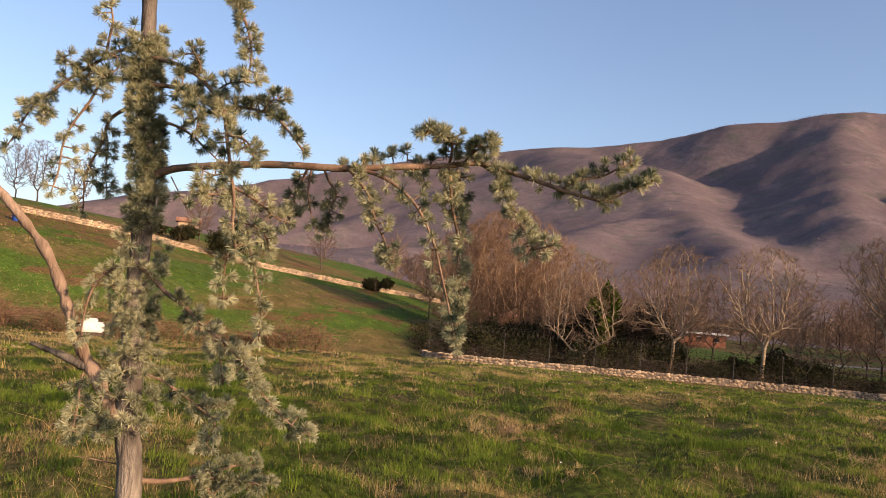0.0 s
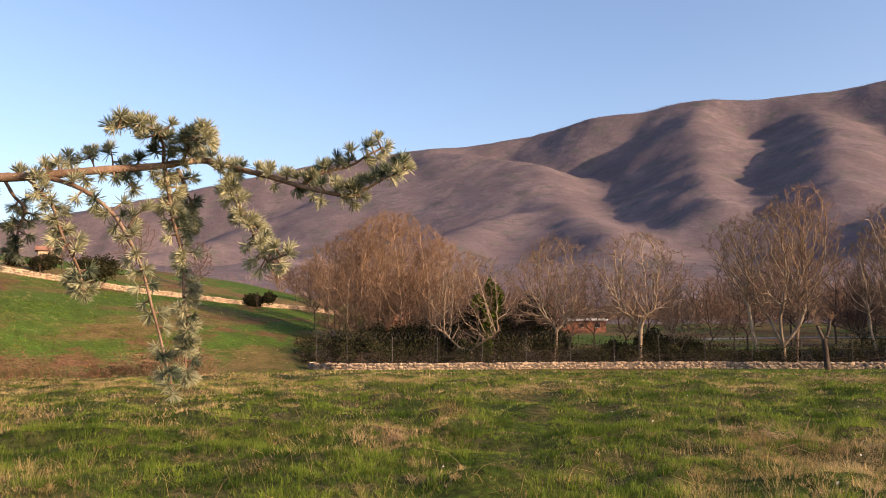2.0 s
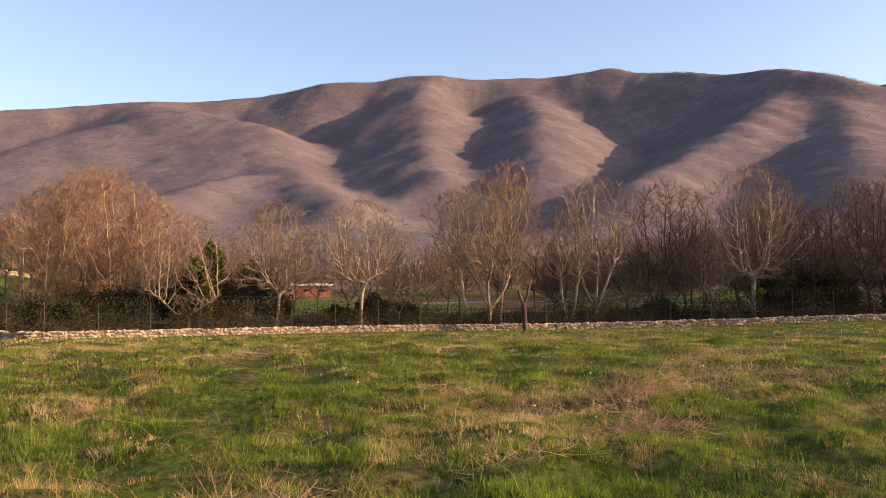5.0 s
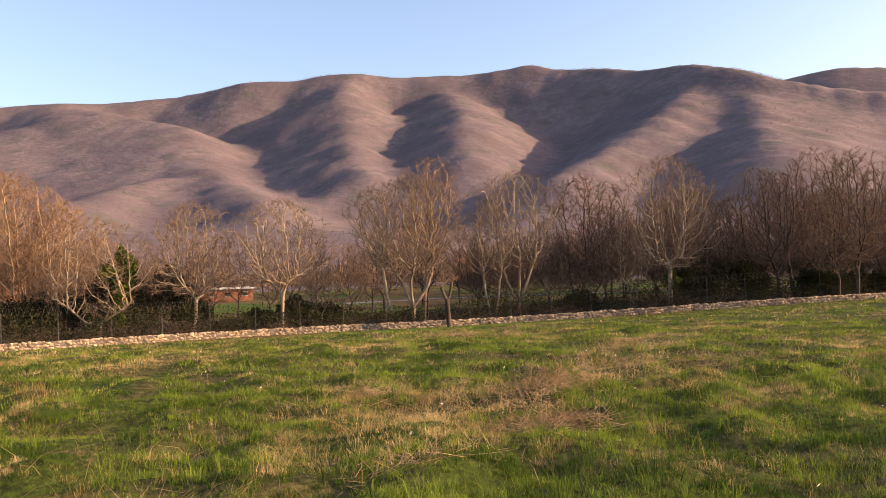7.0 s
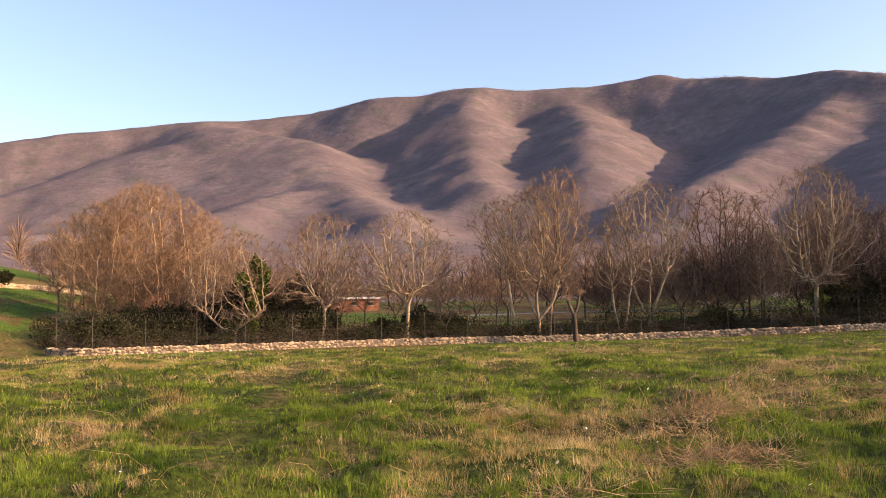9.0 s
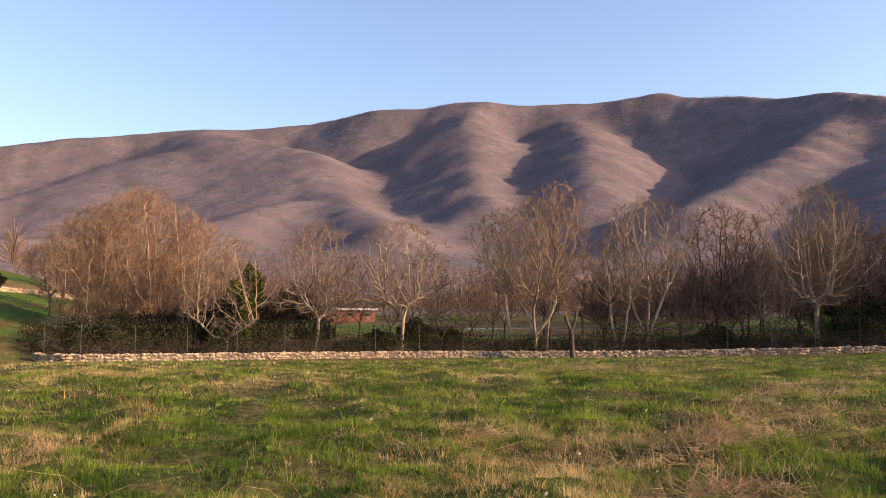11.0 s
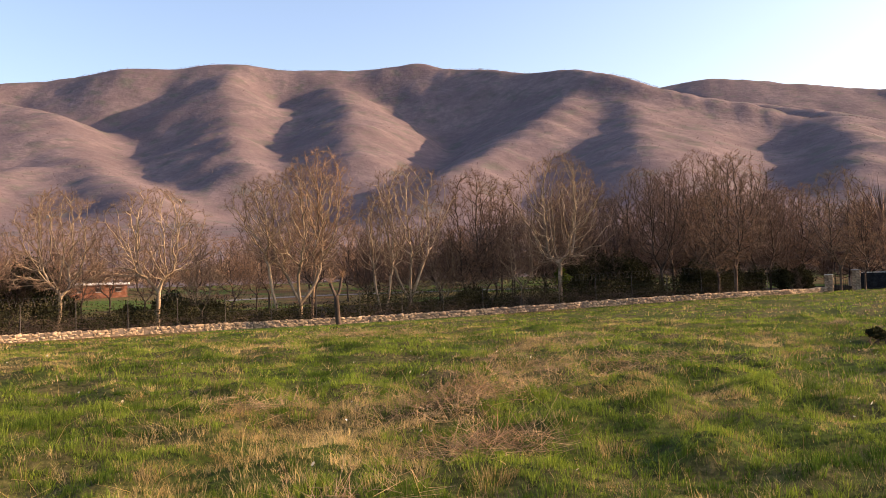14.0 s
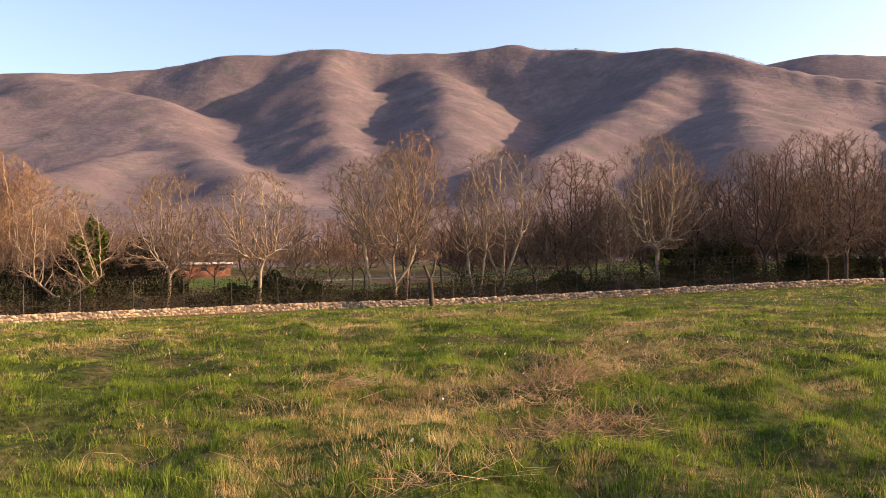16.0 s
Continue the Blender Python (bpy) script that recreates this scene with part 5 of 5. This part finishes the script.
tagged(thicket("dry_weeds", rng, spots, 0.3, 0.8, 10, 6, m_twig, m_bramble, 0.04), "dry weeds along the foot of the fence", "weeds", kind="stuff")


def bramble(name, heaps, label):
    """Heaped brambles: canes and small leaves over a row of low domes (x, y, width, height)."""
    canes, leaves = [], []
    for x, y, w, h in heaps:
        z = gz(x, y)
        leaves.append(ball_leaves(rng, 1300, (x, y, z + 0.1), (w, w, h * 1.25), 0.05))
        for k in range(90):
            th, q = rng.rand() * 6.28, rng.rand() ** 0.5 * w * 0.8
            a = np.array([x + math.cos(th) * q, y + math.sin(th) * q, z - 0.05])
            d = np.array([rng.normal(0, 0.4), rng.normal(0, 0.4), 1.0])
            for i in range(4):
                b = a + d / np.linalg.norm(d) * h * 0.3
                canes.append((a, b))
                a, d = b, d + np.array([rng.normal(0, 0.5), rng.normal(0, 0.5), -0.35])
    p0, p1 = np.array([c[0] for c in canes]), np.array([c[1] for c in canes])
    r = np.full(len(p0), 0.006)
    ob = part(name, mesh_from(name, *tubes([p0, p1, r, r * 0.7], 3), m_twig_red))
    v, f = joined(leaves)
    up = v.reshape(-1, 4, 3).mean(1)
    ok = up[:, 2] > ground_z(up[:, 0], up[:, 1])
    part("leaves", mesh_from("leaves", v, f[ok], m_bramble), ob)
    return tagged(ob, label, "bramble", kind="stuff")


bramble("bramble_hedge", [(-23 + k * 1.25 + rng.normal(0, 0.2), 37.5 + 0.7 * math.sin(k * 0.8), rng.uniform(1.1, 1.5), 2.1 - 0.07 * k + rng.uniform(-0.15, 0.15)) for k in range(10)],
        "brown bramble hedge in the dip of the field")
bramble("bramble_mound", [(-8.2, 37.6, 1.1, 1.3), (-7.4, 37.4, 1.2, 1.8), (-6.5, 37.2, 1.3, 2.0), (-5.7, 37.4, 1.2, 1.65), (-9.3, 37.7, 0.9, 0.9), (-10.4, 37.6, 0.9, 0.9)], "rounded mound of reddish-brown brambles")
spots = [(x + rng.normal(0, 0.5), y + rng.uniform(0.8, 4.0), rng.uniform(0.5, 1.2)) for x, y, d in along(UPPER, 0.7)]
tagged(thicket("hedge_weeds", rng, spots, 0.5, 1.3, 12, 10, m_twig, m_bramble, 0.06), "dry scrub behind the hillside wall", "scrub", kind="stuff")

# woods on the flat beyond and over the mountain: each tree a spray of thin twigs
rng = np.random.RandomState(17)


def sprays(n, x, y, h, w, twigs, thick):
    """Upright sprays: for each tree a stem and a fan of thin triangles."""
    z = ground_z(x, y)
    base = np.stack([x, y, z], -1)
    th = rng.rand(n, twigs) * 2 * np.pi
    el = rng.uniform(0.15, 1.4, (n, twigs))
    start = base[:, None] + np.stack([0 * th, 0 * th, h[:, None] * rng.uniform(0.08, 0.55, (n, twigs))], -1)
    ln = h[:, None] * rng.uniform(0.3, 0.5, (n, twigs))
    d = np.stack([np.cos(th) * np.cos(el) * (w / h)[:, None] * 2, np.sin(th) * np.cos(el) * (w / h)[:, None] * 2, np.sin(el)], -1)
    tip = start + d * ln[..., None]
    s = np.cross(d, rng.normal(0, 1, d.shape))
    s /= np.linalg.norm(s, axis=-1)[..., None]
    s = s * (thick * h)[:, None, None]
    mid = start + (tip - start) * 0.55
    v = np.stack([start, mid + s, tip, mid - s], 2).reshape(-1, 3)
    return v, np.arange(n * twigs * 4).reshape(-1, 4)


for n, lo, hi, each, thick, mat in ((300, 88, 150, 150, 0.0052, m_twig_grey), (900, 150, 430, 50, 0.0125, m_twig)):
    a = np.radians(rng.uniform(6, -78, n))
    r = np.sqrt(rng.uniform(lo ** 2, hi ** 2, n))
    x, y = -np.sin(a) * r, np.cos(a) * r
    keep = ~((np.abs(x - 45) < 16) & (y < 165) & (y > 85)) & ~((x < 0) & (y < 130))
    x, y = x[keep], y[keep]
    h = rng.uniform(7, 12, len(x)) * (0.85 + 0.2 * waves(x, y, 60, 8, 1))
    wood = part("far_woods", mesh_from("far_woods", *sprays(len(x), x, y, h, h * 0.45, each, thick), mat))
    tagged(wood, "bare brown woods on the flat beyond the fence", "woods", kind="stuff")
# same haze-lightened mauve as the slope beneath
m = Mat("mountain_woods", 0.95)
n1 = m.noise(0.004, 4)
c = m.mix(m.step(n1, 0.35, 0.65), (0.160, 0.122, 0.126), (0.212, 0.162, 0.160))
c = m.mix(0.85, c, m.ramp(m.island(), [(0, (0.72, 0.72, 0.75)), (0.5, (0.97, 0.97, 0.97)), (0.93, (1.12, 1.11, 1.08)), (1, (0.7, 0.8, 0.66))]), "MULTIPLY")
m_far_hazy = m.color(c).m
for n, lo, hi, each, thick in ((2600, 420, 1000, 16, 0.022), (9000, 1000, 3000, 4, 0.04)):
    a = np.radians(rng.uniform(24, -74, n))
    r = np.sqrt(rng.uniform(lo ** 2, hi ** 2, n))
    x, y = -np.sin(a) * r, np.cos(a) * r
    h = rng.uniform(4.5, 8.5, n)
    tagged(part("mountain_woods", mesh_from("mountain_woods", *sprays(n, x, y, h, h * 0.6, each, thick), m_far_hazy)), "bare brown forest over the mountain, coloured mauve for haze", "woods", kind="stuff")

# trees along the crests, singly and in lines
for pts, slope in (CRESTS[0], CRESTS[3]):
    line = [tuple(v) for v in spline([(*polar(q[0], q[2]), 0.0) for q in pts], 6)]
    n = 900
    k = rng.uniform(0, len(line) - 1.01, n)
    i = k.astype(int)
    L = np.array(line)
    p = L[i] + (L[i + 1] - L[i]) * (k - i)[:, None] + rng.normal(0, 12, (n, 3))
    ok = waves(p[:, 0], p[:, 1], 420, 91, 2) > 0.0
    p = p[ok]
    h = rng.uniform(3, 7, len(p))
    tagged(part("crest_woods", mesh_from("crest_woods", *sprays(len(p), p[:, 0], p[:, 1], h, h * 0.5, 8, 0.05), m_far_hazy)), "bare trees standing along the mountain crest", "woods", kind="stuff")

# grass
m_grass = leafy("green_grass", (0.04, 0.078, 0.011), (0.185, 0.245, 0.038), 0.9, 0.42, 0.6)
m_straw = leafy("dry_grass", (0.27, 0.19, 0.085), (0.50, 0.38, 0.19), 0.7, 0.3, 0.7)
m_stalk = leafy("dead_stalks", (0.22, 0.145, 0.092), (0.45, 0.32, 0.21), 1.5, 0.1, 0.8)


TRACK = [(0.6, 5.0), (1.7, 7.6), (2.6, 10.0), (3.4, 12.4), (4.2, 14.8), (5.0, 17.6), (6.2, 20.6), (8.5, 24.0)]


def off_track(x, y):
    """Distance from the trodden track."""
    best = np.full(len(x), 99.0)
    for (x0, y0), (x1, y1) in zip(TRACK, TRACK[1:]):
        t = np.clip(((x - x0) * (x1 - x0) + (y - y0) * (y1 - y0)) / ((x1 - x0) ** 2 + (y1 - y0) ** 2), 0, 1)
        best = np.minimum(best, np.hypot(x - x0 - t * (x1 - x0), y - y0 - t * (y1 - y0)))
    return best


def dryness(x, y):
    """Share of dry grass, from 0 to 1, in patches of several metres and of half a metre."""
    r = np.hypot(x, y)
    far = smooth(r, 12, 30) * smooth(-x, -14, 6) * smooth(52 - y, 4, 12)
    return smooth(waves(x, y, 7, 40, 3) + 0.8 * waves(x, y, 1.3, 41, 2) + 1.1 * far - 0.3 * smooth(9 - r, 0, 4), -0.25, 1.2)


def deadness(x, y):
    """Share of matted pinkish dead grass, in patches."""
    return smooth(waves(x, y, 4.5, 48, 2) + 0.5 * waves(x, y, 1.1, 49, 2), 0.65, 1.25) * smooth(np.hypot(x, y), 6, 9)


def blades(base, ln, width, out, rng, short):
    """Bent blades; base points, lengths, half widths and outward lean."""
    n = len(base)
    tw = rng.rand(n) * 2 * np.pi
    side = np.stack([np.cos(tw), np.sin(tw), 0 * tw], -1) * (width * rng.uniform(0.6, 1.3, n))[:, None]
    up = np.stack([0 * ln, 0 * ln, ln], -1)
    lean = np.minimum(np.linalg.norm(out, axis=1), 1.2)
    tip = base + up * (1 - 0.3 * lean)[:, None] + out * ln[:, None]
    if short:
        return np.stack([base - side, base + side, tip], 1).reshape(-1, 3), np.arange(3 * n), np.full(n, 3, dtype=np.int32)
    mid = base + up * 0.55 + out * ln[:, None] * 0.3
    v = np.stack([base - side, base + side, mid + side * 0.8, mid - side * 0.8, tip], 1).reshape(-1, 3)
    i = np.arange(n)[:, None] * 5
    return v, np.concatenate([(i + [[0, 1, 2, 3]]).ravel(), (i + [[3, 2, 4]]).ravel()]), np.concatenate([np.full(n, 4), np.full(n, 3)]).astype(np.int32)


def meadow(rng, r0, r1, span, n_tuft, each, n_short, width, radius, short, where):
    """Tufts of grass and a shorter sward between them, green and dry apart."""
    a = np.radians(rng.uniform(*span, n_tuft))
    r = np.sqrt(rng.uniform(r0 ** 2, r1 ** 2, n_tuft))
    tx, ty = 0.6 - np.sin(a) * r, 0.3 + np.cos(a) * r
    size = np.clip(rng.lognormal(-0.2, 0.4, n_tuft), 0.4, 2.0) * (1 + 0.35 * waves(tx, ty, 3.0, 43, 2))
    dry = (rng.rand(n_tuft) < dryness(tx, ty)).astype(int)
    dry = np.where(rng.rand(n_tuft) < deadness(tx, ty), 2, dry)
    i = np.repeat(np.arange(n_tuft), each)
    n = len(i)
    th, q = rng.rand(n) * 2 * np.pi, np.sqrt(rng.rand(n))
    ox, oy = np.cos(th) * q, np.sin(th) * q
    x, y = tx[i] + ox * radius * size[i], ty[i] + oy * radius * size[i]
    out = np.stack([ox, oy, 0 * ox], -1) * 0.55 + rng.normal(0, 0.22, (n, 3)) * [1, 1, 0] * np.where(dry[i] > 0, 2.4, 1.0)[:, None]
    ln = np.where(dry[i] > 0, 0.12, 0.105) * size[i] * rng.uniform(0.55, 1.15, n)
    w = np.where(dry[i] > 0, 0.55, 1.0) * width
    dr = dry[i]
    a = np.radians(rng.uniform(*span, n_short))
    r = np.sqrt(rng.uniform(r0 ** 2, r1 ** 2, n_short))
    sx, sy = 0.6 - np.sin(a) * r, 0.3 + np.cos(a) * r
    d2 = (rng.rand(n_short) < 0.12 + 0.55 * dryness(sx, sy)).astype(int)
    d2 = np.where(rng.rand(n_short) < deadness(sx, sy), 2, d2)
    x, y = np.concatenate([x, sx]), np.concatenate([y, sy])
    ln = np.concatenate([ln, np.where(d2 > 0, 0.085, 0.065) * rng.uniform(0.5, 1.4, n_short)])
    w = np.concatenate([w, np.where(d2 > 0, 0.55, 1.0) * width])
    out = np.concatenate([out, rng.normal(0, 0.45, (n_short, 3)) * [1, 1, 0]])
    dr = np.concatenate([dr, d2])
    ln = ln * (0.42 + 0.58 * smooth(off_track(x, y), 0.1, 0.5))
    keep = where(x, y) & (np.hypot(x + 0.6, y + 1.3) > 0.6)
    base = np.stack([x, y, ground_z(x, y) - 0.01], -1)
    low = np.arange(len(x)) >= n
    for sort, name, mat, label in ((0, "grass", m_grass, "short green meadow grass in uneven tufts"), (1, "dry_grass", m_straw, "straw-coloured dry grass among the green"),
                                   (2, "dead_grass", m_stalk, "matted pinkish-brown dead grass in patches")):
        k = keep & (dr == sort)
        if not k.any():
            continue
        v, f, sz = blades(base[k & ~low], ln[k & ~low], w[k & ~low], out[k & ~low], rng, short)
        v2, f2, sz2 = blades(base[k & low], ln[k & low], w[k & low], out[k & low], rng, True)
        v, f, sz = np.concatenate([v, v2]), np.concatenate([f, f2 + len(v)]), np.concatenate([sz, sz2])
        tagged(part(name, mesh_from(name, v, f, mat, False, sz)), label, "grass", kind="stuff")


def in_field(x, y):
    return (0.26 * x + 0.966 * y < 51.5) & ~((x > 26) & (0.42 * x + 0.905 * y > 54.0)) & (x < 72)


def on_hill(x, y):
    return (x < 2) & (y < 95 + 1.0 * x) & (y > 38)


rng = np.random.RandomState(55)
meadow(rng, 4.2, 13, (52, -84), 9000, 24, 210000, 0.0026, 0.055, False, in_field)
meadow(rng, 13, 27, (46, -84), 15000, 16, 130000, 0.0075, 0.10, True, in_field)
meadow(rng, 27, 72, (34, -80), 8500, 10, 75000, 0.022, 0.20, True, in_field)
meadow(rng, 40, 100, (32, 0), 5000, 8, 16000, 0.024, 0.22, True, on_hill)

# tussocks: larger clumps of grass that stand out of the sward
rng = np.random.RandomState(58)
n = 620
a, r = np.radians(rng.uniform(50, -84, n)), np.sqrt(rng.uniform(4.6 ** 2, 19 ** 2, n))
tx, ty = 0.6 - np.sin(a) * r, 0.3 + np.cos(a) * r
ok = (waves(tx, ty, 4.0, 57, 2) > -0.2) & (off_track(tx, ty) > 0.6)
tx, ty = tx[ok], ty[ok]
size = np.clip(rng.lognormal(0, 0.35, len(tx)), 0.5, 1.9)
sort = np.where(rng.rand(len(tx)) < 0.15 + 0.5 * dryness(tx, ty), 1, 0)
i = np.repeat(np.arange(len(tx)), 130)
th, q = rng.rand(len(i)) * 2 * np.pi, np.sqrt(rng.rand(len(i)))
ox, oy = np.cos(th) * q, np.sin(th) * q
x, y = tx[i] + ox * 0.15 * size[i], ty[i] + oy * 0.15 * size[i]
out = np.stack([ox, oy, 0 * ox], -1) * 0.7 + rng.normal(0, 0.2, (len(i), 3)) * [1, 1, 0]
ln = 0.135 * size[i] * rng.uniform(0.55, 1.2, len(i)) * (1.1 - 0.45 * q)
w = np.where(sort[i] > 0, 0.0016, 0.0026)
base = np.stack([x, y, ground_z(x, y) - 0.01], -1)
for kind_, name, mat, label in ((0, "grass_tussocks", m_grass, "thick green tussocks standing out of the meadow"), (1, "straw_tussocks", m_straw, "straw-coloured dry tussocks in the meadow")):
    k = sort[i] == kind_
    v, f, sz = blades(base[k], ln[k], w[k], out[k], rng, False)
    tagged(part(name, mesh_from(name, v, f, mat, False, sz)), label, "grass", kind="stuff")

# long thin bent stalks standing over the sward
rng = np.random.RandomState(66)
n = 2600
a, r = np.radians(rng.uniform(50, -84, n)), np.sqrt(rng.uniform(4.5 ** 2, 20 ** 2, n))
x, y = 0.6 - np.sin(a) * r, 0.3 + np.cos(a) * r
k = rng.rand(n) < 0.25 + 0.75 * dryness(x, y)
x, y = x[k], y[k]
n = len(x)
p0 = np.stack([x, y, ground_z(x, y)], -1)
d = rng.normal(0, 0.55, (n, 3)) * [1, 1, 0] + [0, 0, 1]
ln = rng.uniform(0.14, 0.42, n)[:, None]
p1 = p0 + d * ln * 0.55
p2 = p1 + (d * [1.9, 1.9, 0.6]) * ln * 0.5
w = np.full(n, 0.0016)
tagged(part("grass_stalks", mesh_from("grass_stalks", *joined([tubes([p0, p1, w, w * 0.9], 3), tubes([p1, p2, w * 0.9, w * 0.5], 3)]), m_straw)), "long thin bent straw stalks over the meadow", "grass", kind="stuff")

# daisies
rng = np.random.RandomState(88)
n = 420
a, r = np.radians(rng.uniform(48, -80, n)), np.sqrt(rng.uniform(5 ** 2, 24 ** 2, n))
x, y = 0.6 - np.sin(a) * r, 0.3 + np.cos(a) * r
k = waves(x, y, 5, 50, 2) > 0.1
x, y = x[k], y[k]
th = np.arange(8) * np.pi / 4
rad = rng.uniform(0.009, 0.016, len(x))[:, None]
top = ground_z(x, y) + rng.uniform(0.06, 0.11, len(x))
tilt = rng.normal(0, 0.5, (len(x), 1))
ring = np.stack([x[:, None] + rad * np.cos(th), y[:, None] + rad * np.sin(th) * 0.8, top[:, None] + rad * np.sin(th) * (tilt - 0.6)], -1)
m_daisy = leafy("daisy_petals", (0.66, 0.64, 0.58), (0.82, 0.81, 0.78), 4.0, 0.2, 0.6)
tagged(part("daisies", mesh_from("daisies", ring.reshape(-1, 3), np.arange(len(x) * 8).reshape(-1, 8), m_daisy)), "tiny white daisies dotted through the grass", "flowers", kind="stuff")

# dead stalk clumps lying in the grass
rng = np.random.RandomState(77)
for cx, cy, w, n in [(7.9, 8.1, 0.6, 900), (6.5, 6.2, 0.35, 420), (9.9, 9.3, 0.9, 350), (12.4, 9.0, 1.1, 450), (13.6, 11.6, 1.0, 350), (2.2, 5.6, 0.4, 160), (4.4, 5.6, 0.4, 160), (14.6, 19.5, 1.6, 900), (6.4, 10.0, 0.5, 260)]:
    x, y = cx + rng.normal(0, w, n), cy + rng.normal(0, w * 0.6, n)
    z = ground_z(x, y)
    th = rng.rand(n) * 2 * np.pi
    el = np.abs(rng.normal(0.35, 0.4, n))
    ln = rng.uniform(0.12, 0.4, n)
    p0 = np.stack([x, y, z + rng.uniform(0, 0.1, n)], -1)
    p1 = p0 + np.stack([np.cos(th) * np.cos(el), np.sin(th) * np.cos(el), np.sin(el)], -1) * ln[:, None]
    r = np.full(n, 0.0022)
    tagged(part("dead_stalks", mesh_from("dead_stalks", *tubes([p0, p1, r, r * 0.5], 3), m_stalk)), "flattened clump of dead brown stalks in the grass", "dead stalks", kind="stuff")

# stones of the low wall, picked out one by one
for k, m4 in enumerate(near_poses):
    s = part("stone", stones[k % 8], wall_low)
    s.matrix_world = m4
